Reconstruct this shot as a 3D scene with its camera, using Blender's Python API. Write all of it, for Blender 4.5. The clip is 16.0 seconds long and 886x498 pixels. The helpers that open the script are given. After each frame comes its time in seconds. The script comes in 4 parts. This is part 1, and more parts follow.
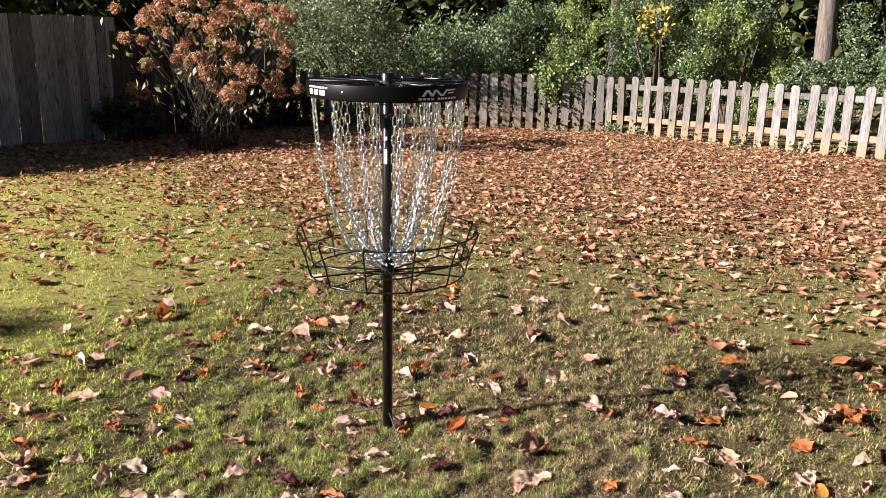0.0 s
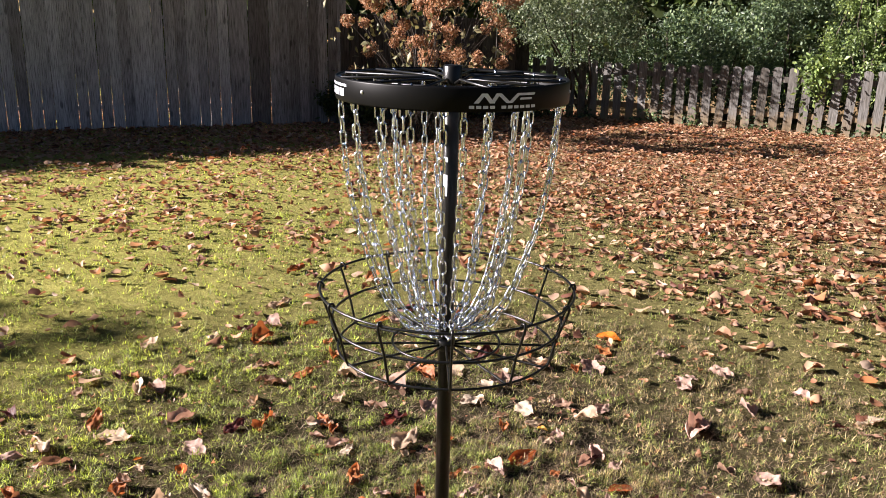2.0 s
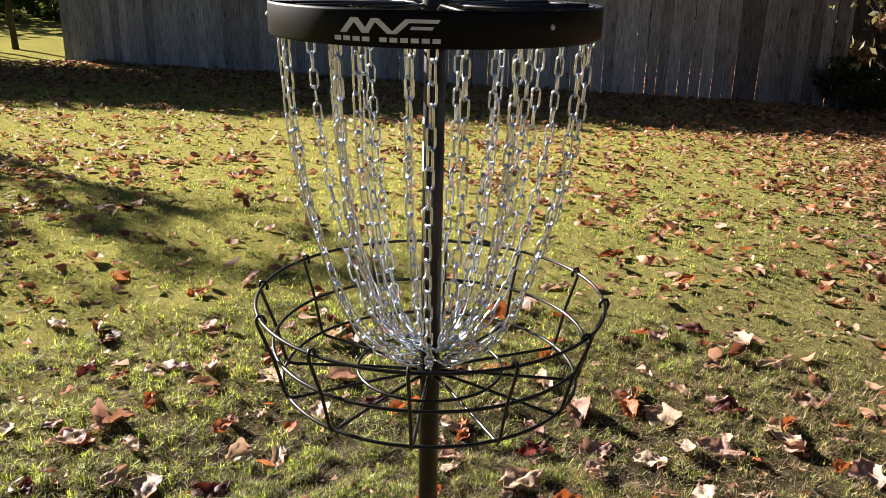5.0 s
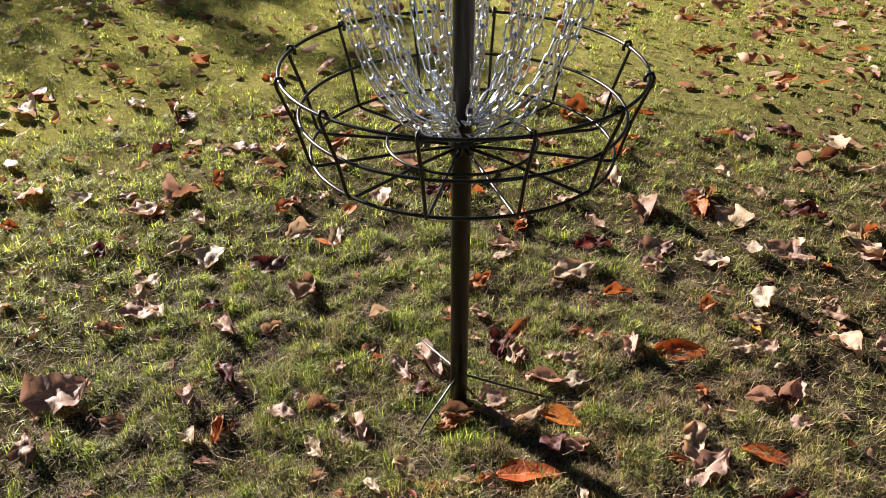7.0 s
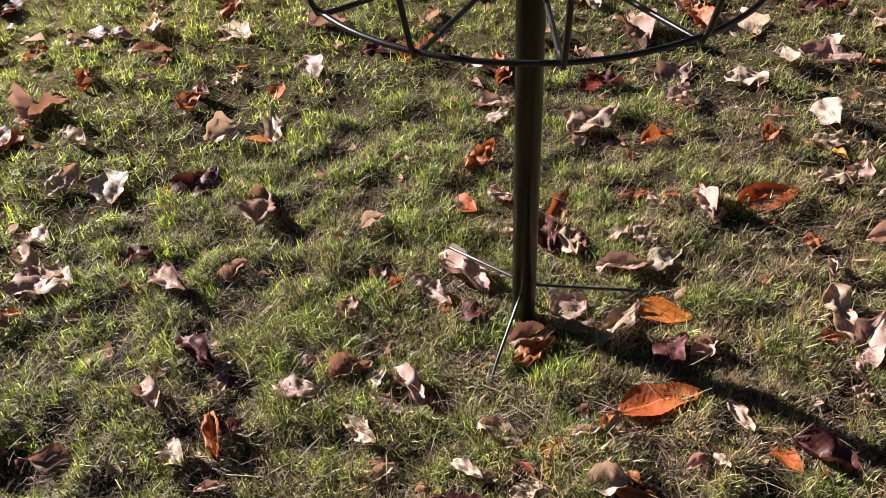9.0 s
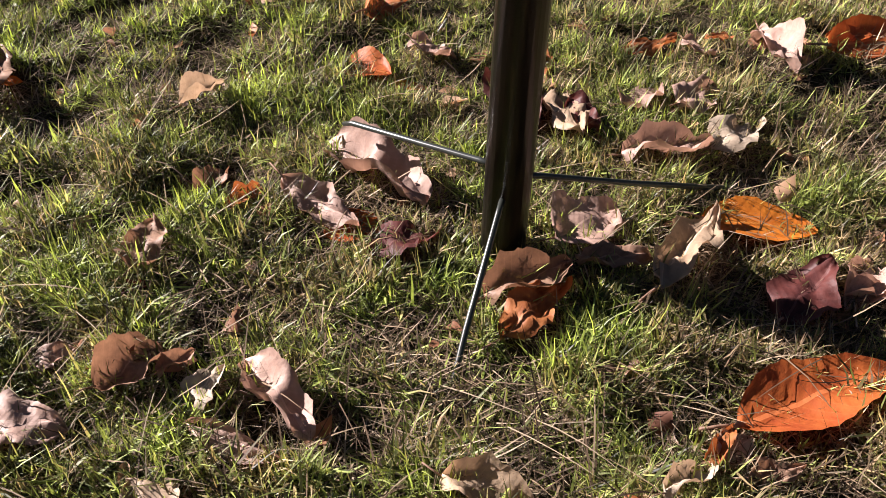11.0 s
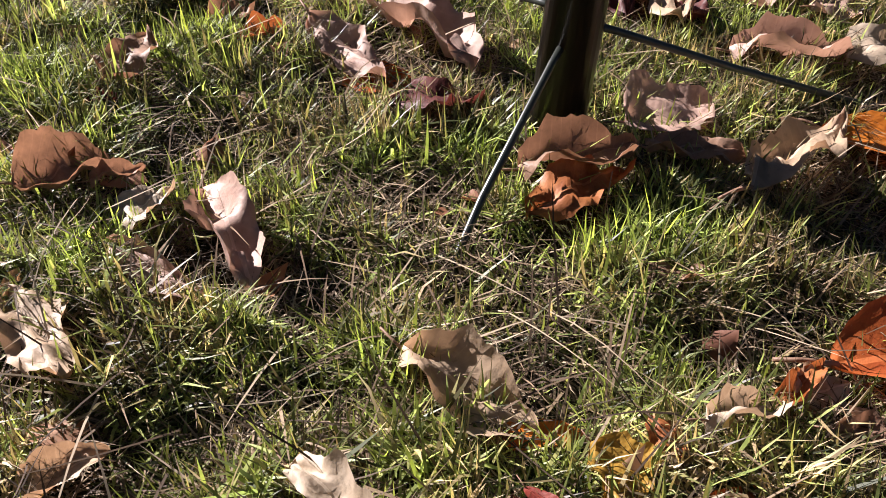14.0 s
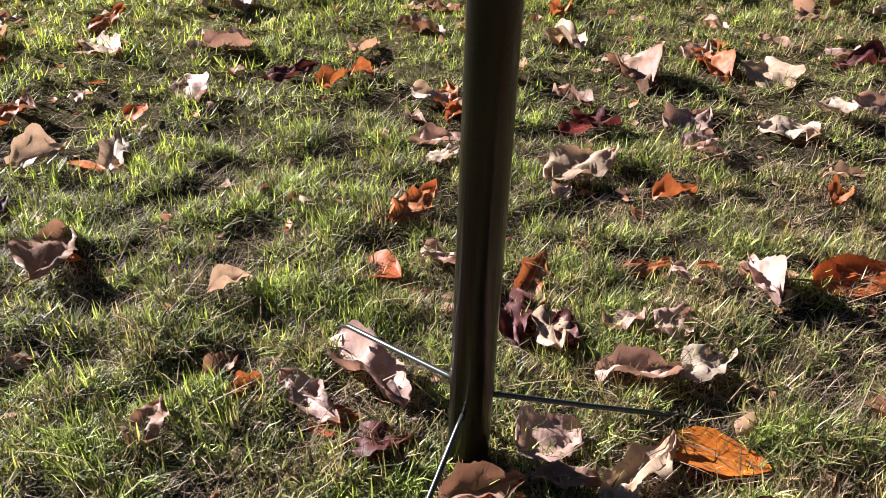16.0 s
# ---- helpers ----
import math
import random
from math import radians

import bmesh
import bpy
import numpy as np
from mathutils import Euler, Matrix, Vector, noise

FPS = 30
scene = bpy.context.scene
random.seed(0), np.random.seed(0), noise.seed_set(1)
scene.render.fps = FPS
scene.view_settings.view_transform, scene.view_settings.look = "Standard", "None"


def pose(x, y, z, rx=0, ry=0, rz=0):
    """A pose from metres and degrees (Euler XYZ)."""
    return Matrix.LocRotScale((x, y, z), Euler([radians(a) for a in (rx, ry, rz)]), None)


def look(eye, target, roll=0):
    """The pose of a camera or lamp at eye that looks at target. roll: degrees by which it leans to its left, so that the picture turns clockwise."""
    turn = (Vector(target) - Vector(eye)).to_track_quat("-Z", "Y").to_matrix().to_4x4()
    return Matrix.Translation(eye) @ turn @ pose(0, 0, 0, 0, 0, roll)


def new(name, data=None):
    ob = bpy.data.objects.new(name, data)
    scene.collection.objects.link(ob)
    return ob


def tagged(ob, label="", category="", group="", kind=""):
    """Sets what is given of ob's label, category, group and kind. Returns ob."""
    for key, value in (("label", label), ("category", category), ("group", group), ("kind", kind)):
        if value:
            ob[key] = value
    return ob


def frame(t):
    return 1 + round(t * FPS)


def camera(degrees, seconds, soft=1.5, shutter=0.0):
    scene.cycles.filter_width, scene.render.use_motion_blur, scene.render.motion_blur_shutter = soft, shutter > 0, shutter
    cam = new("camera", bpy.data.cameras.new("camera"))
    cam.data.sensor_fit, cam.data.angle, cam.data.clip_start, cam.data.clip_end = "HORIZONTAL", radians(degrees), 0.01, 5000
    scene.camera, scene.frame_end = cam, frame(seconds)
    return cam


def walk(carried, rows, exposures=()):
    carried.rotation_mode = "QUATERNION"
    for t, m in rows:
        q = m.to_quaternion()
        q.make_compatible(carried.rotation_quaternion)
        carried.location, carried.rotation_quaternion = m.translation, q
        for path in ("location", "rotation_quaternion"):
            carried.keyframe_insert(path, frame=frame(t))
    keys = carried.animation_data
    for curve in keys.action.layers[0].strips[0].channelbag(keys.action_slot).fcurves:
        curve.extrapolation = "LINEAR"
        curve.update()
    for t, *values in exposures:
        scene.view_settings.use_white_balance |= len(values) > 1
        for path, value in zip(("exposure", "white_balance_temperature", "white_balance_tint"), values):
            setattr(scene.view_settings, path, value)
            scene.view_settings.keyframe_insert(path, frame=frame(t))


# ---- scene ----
# The camera: its lens and its way round the basket and down to the grass
cam = camera(55.73, 16.0, soft=0.5)
ROWS = [
    (0.0, 1.0186, -2.8353, 1.5516, 74.826, -1.026, 16.119),
    (0.5, 1.0068, -2.5795, 1.5520, 74.458, -0.959, 19.559),
    (1.0, 1.0834, -2.2964, 1.5272, 74.083, -1.072, 23.498),
    (1.5, 1.1417, -2.0257, 1.5188, 73.911, -1.191, 28.512),
    (2.0, 1.1300, -1.7332, 1.5181, 73.637, -1.314, 33.860),
    (2.5, 1.2043, -1.4756, 1.4959, 73.744, -1.634, 40.375),
    (3.0, 1.3313, -1.2385, 1.4860, 73.965, -1.819, 46.761),
    (3.5, 1.3441, -0.9964, 1.4603, 74.065, -1.660, 53.802),
    (3.7, 1.3248, -0.9130, 1.4552, 74.111, -1.669, 56.321),
    (5.8, 1.4574, -0.3573, 1.3692, 67.305, -0.440, 76.805),
    (6.0, 1.4514, -0.3495, 1.3578, 65.881, -0.464, 77.495),
    (6.5, 1.4320, -0.3379, 1.3389, 61.665, -0.259, 78.336),
    (7.0, 1.4173, -0.3304, 1.3241, 58.045, -0.033, 78.308),
    (7.5, 1.4102, -0.3310, 1.3189, 54.781, 0.652, 77.035),
    (8.0, 1.3673, -0.3448, 1.2620, 52.532, 1.537, 74.227),
    (8.5, 1.1383, -0.4405, 1.1735, 49.941, 2.378, 69.542),
    (9.0, 0.8616, -0.5154, 1.0509, 48.607, 2.671, 64.224),
    (9.5, 0.6669, -0.4926, 0.8257, 47.376, 2.398, 58.802),
    (9.7, 0.6068, -0.4654, 0.7555, 46.813, 1.960, 57.289),
    (11.8, 0.4055, -0.3057, 0.4118, 48.161, -1.838, 57.570),
    (12.0, 0.4142, -0.2942, 0.3880, 47.843, -2.027, 58.659),
    (12.5, 0.4523, -0.2643, 0.3387, 47.168, -2.916, 61.330),
    (13.0, 0.4681, -0.2507, 0.3244, 46.693, -3.219, 63.973),
    (13.5, 0.4517, -0.2650, 0.3228, 47.258, -3.053, 66.469),
    (14.0, 0.4180, -0.2733, 0.3294, 47.898, -2.691, 67.701),
    (14.5, 0.4022, -0.2717, 0.3497, 48.901, -2.191, 67.524),
    (15.0, 0.4226, -0.2660, 0.4178, 51.411, -1.731, 66.176),
    (15.5, 0.4576, -0.2742, 0.5111, 54.197, -1.488, 64.728),
    (16.0, 0.4880, -0.2880, 0.5937, 57.708, -1.576, 63.456),
]
walk(cam, [(t, pose(x, y, z, rx, ry, rz)) for t, x, y, z, rx, ry, rz in ROWS],
     exposures=((0.0, 2.03, 6150, 19), (3.5, 2.13, 6050, 18), (6.0, 1.94, 6450, 15), (7.0, 1.83, 6350, 14), (9.5, 1.87, 5900, 20), (12.0, 1.86, 6250, 20), (14.5, 1.93, 5900, 18), (16.0, 2.06, 5750, 18)))

# ---- daylight: low autumn sun from behind the tall fence ----
SUN_AZ, SUN_EL = 213.0, 23.5
world = bpy.data.worlds.new("sky")
scene.world = world
world.use_nodes = True
wn = world.node_tree
sky = wn.nodes.new("ShaderNodeTexSky")
sky.sky_type = "NISHITA"
sky.sun_disc = False
sky.ozone_density = 3.0
sky.sun_elevation = radians(SUN_EL)
sky.sun_rotation = radians(90 - SUN_AZ)
wn.nodes["Background"].inputs[1].default_value = 0.0119
wn.links.new(sky.outputs[0], wn.nodes["Background"].inputs[0])
sun = new("sun", bpy.data.lights.new("sun", "SUN"))
sun.data.energy = 5.0
sun.data.angle = radians(0.55)
sun.data.color = (1.0, 0.915, 0.81)
sd = Vector((math.cos(radians(SUN_AZ)) * math.cos(radians(SUN_EL)), math.sin(radians(SUN_AZ)) * math.cos(radians(SUN_EL)), math.sin(radians(SUN_EL))))
sun.matrix_world = look(sd * 30, (0, 0, 0))

# ---- materials ----


class Nodes:
    """A short hand for building one node material."""

    def __init__(self, name, rough=0.7, metal=0.0, spec=0.5):
        self.m = bpy.data.materials.new(name)
        self.m.use_nodes = True
        self.t = self.m.node_tree
        self.b = self.t.nodes["Principled BSDF"]
        self.b.inputs["Roughness"].default_value = rough
        self.b.inputs["Metallic"].default_value = metal
        self.b.inputs["Specular IOR Level"].default_value = spec

    def add(self, kind, **values):
        n = self.t.nodes.new(kind)
        for k, v in values.items():
            n.inputs[k.replace("_", " ")].default_value = v
        return n

    def link(self, a, b):
        self.t.links.new(a, b)

    def coords(self, which="Object", scale=(1, 1, 1)):
        c = self.add("ShaderNodeTexCoord")
        m = self.add("ShaderNodeMapping", Scale=scale)
        self.link(c.outputs[which], m.inputs["Vector"])
        return m.outputs[0]

    def noise(self, vec, scale, detail=5.0, rough=0.6):
        n = self.add("ShaderNodeTexNoise", Scale=scale, Detail=detail, Roughness=rough)
        self.link(vec, n.inputs["Vector"])
        return n.outputs["Fac"]

    def ramp(self, fac, stops):
        r = self.add("ShaderNodeValToRGB")
        e = r.color_ramp.elements
        while len(e) < len(stops):
            e.new(0.5)
        for el, (p, c) in zip(e, stops):
            el.position, el.color = p, (*c, 1)
        self.link(fac, r.inputs[0])
        return r.outputs[0]

    def math(self, op, a, b):
        n = self.add("ShaderNodeMath")
        n.operation = op
        for i, v in enumerate((a, b)):
            if isinstance(v, (int, float)):
                n.inputs[i].default_value = v
            else:
                self.link(v, n.inputs[i])
        return n.outputs[0]

    def mix(self, fac, a, b, blend="MIX"):
        n = self.add("ShaderNodeMix")
        n.data_type, n.blend_type = "RGBA", blend
        for i, v in ((0, fac), (6, a), (7, b)):
            if isinstance(v, (int, float)):
                n.inputs[i].default_value = v
            elif isinstance(v, tuple):
                n.inputs[i].default_value = (*v, 1)
            else:
                self.link(v, n.inputs[i])
        return n.outputs[2]

    def color(self, c):
        if isinstance(c, tuple):
            self.b.inputs["Base Color"].default_value = (*c, 1)
        else:
            self.link(c, self.b.inputs["Base Color"])
        self.c = c

    def bump(self, height, strength=0.3, distance=0.01):
        n = self.add("ShaderNodeBump", Strength=strength, Distance=distance)
        self.link(height, n.inputs["Height"])
        self.link(n.outputs[0], self.b.inputs["Normal"])

    def translucent(self, amount, warm=None):
        """Lets light through a thin blade or leaf."""
        tr = self.add("ShaderNodeBsdfTranslucent")
        c = self.c if warm is None else self.mix(1.0, self.c, warm, "MULTIPLY")
        if isinstance(c, tuple):
            tr.inputs[0].default_value = (*c, 1)
        else:
            self.link(c, tr.inputs[0])
        ms = self.add("ShaderNodeMixShader", Fac=amount)
        self.link(self.b.outputs[0], ms.inputs[1])
        self.link(tr.outputs[0], ms.inputs[2])
        self.link(ms.outputs[0], self.t.nodes["Material Output"].inputs[0])


def island(n):
    return n.add("ShaderNodeNewGeometry").outputs["Random Per Island"]


def object_random(n):
    return n.add("ShaderNodeObjectInfo").outputs["Random"]


def lush_and_lit(n, v, lo, hi, top=1.0):
    """Rises from 0 to top towards the open, greener side of the lawn, whose sunlit glow is coloured in with it."""
    sep = n.add("ShaderNodeSeparateXYZ")
    n.link(v, sep.inputs[0])
    side = n.math("ADD", n.math("MULTIPLY", sep.outputs[0], -0.8), n.math("MULTIPLY", sep.outputs[1], -0.45))
    rise = n.add("ShaderNodeMapRange")
    n.link(side, rise.inputs[0])
    for i, value in ((1, lo), (2, hi), (3, 0.0), (4, top)):
        rise.inputs[i].default_value = value
    return rise.outputs[0]


def mat_ground():
    n = Nodes("soil_and_thatch", 1.0, spec=0.0)
    v = n.coords()
    fine = n.noise(v, 60, 6)
    patch = n.noise(v, 1.3, 4)
    soil = n.ramp(fine, ((0.3, (0.010, 0.008, 0.006)), (0.55, (0.036, 0.027, 0.019)), (0.8, (0.11, 0.083, 0.057))))
    green = n.ramp(fine, ((0.3, (0.012, 0.011, 0.007)), (0.55, (0.04, 0.036, 0.019)), (0.8, (0.12, 0.105, 0.052))))
    base = n.mix(n.ramp(patch, ((0.35, (0, 0, 0)), (0.6, (1, 1, 1)))), soil, green)
    dist = n.add("ShaderNodeVectorMath")
    dist.operation = "LENGTH"
    n.link(v, dist.inputs[0])
    blade = n.math("ADD", n.math("MULTIPLY", n.noise(v, 38, 6, 0.75), 0.4), n.math("MULTIPLY", n.noise(v, 170, 4, 0.8), 0.6))
    mat = n.ramp(blade, ((0.36, (0.024, 0.022, 0.009)), (0.5, (0.14, 0.126, 0.047)), (0.64, (0.36, 0.32, 0.125))))
    thatch = n.add("ShaderNodeMapRange")
    n.link(dist.outputs["Value"], thatch.inputs[0])
    for i, value in ((1, 0.9), (2, 2.6), (3, 0.0), (4, 0.85)):
        thatch.inputs[i].default_value = value
    base = n.mix(thatch.outputs[0], base, mat)
    # Bright yellow-green ground: the glow of backlit grass put into the colour.
    sunlit_green = n.ramp(blade, ((0.36, (0.06, 0.057, 0.017)), (0.5, (0.265, 0.25, 0.065)), (0.64, (0.51, 0.475, 0.15))))
    base = n.mix(n.math("MULTIPLY", n.math("MULTIPLY", lush_and_lit(n, v, -0.3, 2.6), 0.88), n.math("ADD", thatch.outputs[0], 0.12)), base, sunlit_green)
    crumbs = n.ramp(n.noise(v, 26, 6, 0.7), ((0.34, (0.075, 0.047, 0.026)), (0.5, (0.20, 0.13, 0.068)), (0.66, (0.40, 0.28, 0.15))))
    sep = n.add("ShaderNodeSeparateXYZ")
    n.link(v, sep.inputs[0])
    back = n.add("ShaderNodeMapRange")
    n.link(n.math("ADD", n.math("MULTIPLY", sep.outputs[0], 0.42), n.math("ADD", sep.outputs[1], n.math("MULTIPLY", patch, 2.0))), back.inputs[0])
    for i, value in ((1, 4.2), (2, 7.0), (3, 0.0), (4, 0.85)):
        back.inputs[i].default_value = value
    n.color(n.mix(back.outputs[0], base, crumbs))
    n.bump(n.noise(v, 130, 4), 0.7, 0.015)
    return n.m


def mat_grass():
    n = Nodes("grass_blades", 0.46, spec=0.3)
    v = n.coords()
    patch = n.ramp(n.noise(v, 13.0, 4), ((0.38, (0, 0, 0)), (0.62, (1, 1, 1))))
    f = n.math("ADD", n.math("MULTIPLY", island(n), 0.5), n.math("ADD", n.math("MULTIPLY", patch, 0.36), lush_and_lit(n, v, -0.35, 1.2, 0.46)))
    f = n.math("SUBTRACT", f, 0.095)
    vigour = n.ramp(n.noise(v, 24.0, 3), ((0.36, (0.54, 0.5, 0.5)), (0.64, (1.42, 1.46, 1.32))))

    base = n.ramp(f, ((0.10, (0.38, 0.28, 0.19)), (0.25, (0.33, 0.26, 0.15)), (0.35, (0.25, 0.245, 0.10)), (0.45, (0.155, 0.19, 0.062)), (0.56, (0.26, 0.30, 0.09)),
                      (0.72, (0.19, 0.24, 0.064)), (0.86, (0.37, 0.43, 0.085)), (1.0, (0.50, 0.54, 0.11))))
    fleck = n.add("ShaderNodeTexWhiteNoise")
    fleck.noise_dimensions = "1D"
    n.link(n.math("MULTIPLY", island(n), 913.0), fleck.inputs["W"])
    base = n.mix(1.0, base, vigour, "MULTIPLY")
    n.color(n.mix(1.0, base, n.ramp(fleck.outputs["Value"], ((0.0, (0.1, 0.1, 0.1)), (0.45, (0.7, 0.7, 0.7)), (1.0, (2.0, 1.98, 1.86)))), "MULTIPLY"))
    n.translucent(0.33, (1.4, 1.4, 0.85))
    return n.m


def mat_straw():
    n = Nodes("dead_straw", 0.7, spec=0.2)
    n.color(n.ramp(island(n), ((0.0, (0.035, 0.022, 0.014)), (0.4, (0.12, 0.08, 0.05)), (0.75, (0.27, 0.195, 0.12)), (1.0, (0.46, 0.37, 0.26)))))
    n.translucent(0.2)
    return n.m


LEAF_TINTS = {
    "orange": ((0.50, 0.125, 0.012), (0.62, 0.20, 0.02)),
    "redorange": ((0.36, 0.07, 0.018), (0.50, 0.14, 0.03)),
    "red": ((0.14, 0.022, 0.016), (0.23, 0.042, 0.026)),
    "rust": ((0.27, 0.085, 0.028), (0.42, 0.16, 0.05)),
    "maroon": ((0.05, 0.014, 0.013), (0.115, 0.033, 0.027)),
    "brown": ((0.20, 0.12, 0.08), (0.34, 0.205, 0.135)),
    "tan": ((0.37, 0.26, 0.17), (0.54, 0.40, 0.27)),
    "pink": ((0.35, 0.225, 0.175), (0.49, 0.335, 0.27)),
    "cream": ((0.40, 0.31, 0.22), (0.55, 0.45, 0.34)),
    "ochre": ((0.34, 0.185, 0.025), (0.50, 0.30, 0.05)),
}


def mat_leaf(tint):
    a, b = LEAF_TINTS[tint]
    n = Nodes("dry_leaf_" + tint, 0.55, spec=0.28)
    v = n.coords()
    sep = n.add("ShaderNodeSeparateXYZ")
    n.link(v, sep.inputs[0])
    ay = n.math("ABSOLUTE", sep.outputs[1], 0)
    side = n.math("SINE", n.math("MULTIPLY", n.math("SUBTRACT", sep.outputs[0], n.math("MULTIPLY", ay, 0.8)), 75.0), 0)
    vein = n.math("GREATER_THAN", side, 0.93)
    rib = n.math("LESS_THAN", ay, 0.012)
    lines = n.math("MAXIMUM", n.math("MULTIPLY", vein, 0.10), n.math("MULTIPLY", rib, 0.6))
    blot = n.noise(v, 5.0, 5)
    base = n.mix(n.ramp(blot, ((0.35, (0, 0, 0)), (0.65, (1, 1, 1)))), a, b)
    base = n.mix(n.math("MULTIPLY", object_random(n), 0.35), base, tuple(0.55 * c for c in a))
    spots = n.ramp(n.noise(v, 14.0, 4), ((0.6, (0, 0, 0)), (0.74, (1, 1, 1))))
    base = n.mix(n.math("MULTIPLY", spots, 0.45), base, tuple(0.3 * c for c in a))
    pale = tuple(min(0.7, 1.25 * c + 0.03) for c in b)
    n.color(n.mix(lines, base, pale))
    n.bump(n.math("ADD", n.math("MULTIPLY", side, 0.05), n.noise(v, 8, 5)), 0.09, 0.05)
    n.translucent(0.3, (1.15, 0.92, 0.75))
    return n.m


def mat_litter():
    n = Nodes("leaf_litter", 0.6, spec=0.3)
    f = island(n)
    c = n.ramp(f, ((0.0, (0.07, 0.026, 0.021)), (0.15, (0.19, 0.075, 0.042)), (0.3, (0.40, 0.205, 0.105)), (0.5, (0.53, 0.36, 0.23)),
                   (0.66, (0.46, 0.265, 0.155)), (0.8, (0.28, 0.115, 0.058)), (0.9, (0.58, 0.45, 0.335)), (1.0, (0.50, 0.17, 0.045))))
    v = n.coords()
    n.color(n.mix(n.math("MULTIPLY", n.noise(v, 45, 3), 0.4), c, (0.15, 0.08, 0.05)))
    n.translucent(0.28, (1.2, 0.95, 0.7))
    return n.m


def mat_black(name="black_powder_coat", rough=0.32):
    n = Nodes(name, rough, spec=0.42)
    v = n.coords()
    n.color(n.ramp(n.noise(v, 90, 4), ((0.3, (0.002, 0.002, 0.002)), (0.7, (0.006, 0.0056, 0.005)))))
    n.bump(n.noise(v, 420, 3), 0.12, 0.002)
    return n.m


def mat_pole():
    """Black tube: clean above, streaked with rust and dried mud near the ground."""
    n = Nodes("black_steel_tube", 0.28, spec=0.28)
    streak = n.noise(n.coords(scale=(1, 1, 0.1)), 120, 5)
    blotch = n.noise(n.coords(scale=(1, 1, 0.5)), 26, 4)
    clean = n.ramp(streak, ((0.35, (0.0025, 0.0022, 0.002)), (0.7, (0.007, 0.0058, 0.0045))))
    worn = n.ramp(n.math("ADD", n.math("MULTIPLY", streak, 0.6), n.math("MULTIPLY", blotch, 0.4)), ((0.42, (0.006, 0.0047, 0.004)), (0.56, (0.020, 0.0145, 0.01)), (0.7, (0.10, 0.068, 0.043))))
    sep = n.add("ShaderNodeSeparateXYZ")
    n.link(n.coords(), sep.inputs[0])
    low = n.add("ShaderNodeMapRange")
    n.link(n.math("ADD", sep.outputs[2], n.math("MULTIPLY", blotch, 0.15)), low.inputs[0])
    for i, value in ((1, 0.16), (2, 0.5), (3, 0.95), (4, 0.03)):
        low.inputs[i].default_value = value
    n.color(n.mix(low.outputs[0], clean, worn))
    n.bump(n.noise(n.coords(), 300, 3), 0.15, 0.002)
    return n.m


def mat_zinc():
    n = Nodes("zinc_plated_chain", 0.24, 1.0)
    v = n.coords("Generated")
    n.color(n.ramp(n.math("ADD", n.math("MULTIPLY", n.noise(v, 6, 4), 0.7), n.math("MULTIPLY", object_random(n), 0.3)),
                   ((0.2, (0.54, 0.58, 0.65)), (0.6, (0.73, 0.78, 0.85)), (0.85, (0.83, 0.87, 0.92)))))
    n.bump(n.noise(v, 18, 3), 0.12, 0.002)
    return n.m


def mat_plain(name, c, rough=0.5, c2=None, scale=30, metal=0.0):
    n = Nodes(name, rough, metal)
    v = n.coords()
    n.color(n.ramp(n.noise(v, scale, 4), ((0.3, c), (0.7, c2 or tuple(0.75 * x for x in c)))))
    return n.m


def mat_fence(name, dark, mid, light, stain, foot=None):
    n = Nodes(name, 0.85, spec=0.25)
    shift = n.add("ShaderNodeCombineXYZ")
    n.link(n.math("MULTIPLY", object_random(n), 37.0), shift.inputs[0])
    n.link(n.math("MULTIPLY", object_random(n), 91.0), shift.inputs[2])

    def own(scale):
        """Board coordinates, moved apart from board to board."""
        add = n.add("ShaderNodeVectorMath")
        n.link(n.coords(), add.inputs[0])
        n.link(shift.outputs[0], add.inputs[1])
        m = n.add("ShaderNodeMapping", Scale=scale)
        n.link(add.outputs[0], m.inputs["Vector"])
        return m.outputs[0]

    grain = n.noise(own((9, 9, 0.5)), 9, 6, 0.7)
    base = n.ramp(grain, ((0.36, dark), (0.5, mid), (0.64, light)))
    base = n.mix(n.math("MULTIPLY", object_random(n), 0.85), base, n.mix(1.0, base, tuple(s * s for s in stain), "MULTIPLY"))
    big = n.noise(own((3, 3, 0.8)), 2.2, 4)
    base = n.mix(n.ramp(big, ((0.45, (0, 0, 0)), (0.7, (0.75, 0.75, 0.75)))), base, n.mix(1.0, base, stain, "MULTIPLY"))
    knots = n.add("ShaderNodeTexVoronoi", Scale=2.6)
    n.link(own((2.2, 2.2, 0.9)), knots.inputs["Vector"])
    base = n.mix(n.ramp(knots.outputs["Distance"], ((0.07, (0.7, 0.7, 0.7)), (0.14, (0, 0, 0)))), base, tuple(0.4 * c for c in dark))
    if foot:
        sep = n.add("ShaderNodeSeparateXYZ")
        n.link(n.coords(), sep.inputs[0])
        splash = n.math("ADD", sep.outputs[2], n.math("MULTIPLY", n.noise(own((3, 3, 1.5)), 3.0, 4), 0.5))
        base = n.mix(n.ramp(splash, ((0.34, (0.75, 0.75, 0.75)), (0.62, (0, 0, 0)))), base, foot)
    n.color(base)
    n.bump(grain, 0.5, 0.006)
    return n.m


def mat_foliage(name, stops, through_tint=(1.25, 1.3, 0.8), amount=0.3, rough=0.5):
    n = Nodes(name, rough, spec=0.32)
    v = n.coords()
    f = n.math("ADD", n.math("MULTIPLY", island(n), 0.65), n.math("MULTIPLY", n.noise(v, 0.9, 3), 0.4))
    n.color(n.ramp(f, stops))
    n.translucent(amount, through_tint)
    return n.m


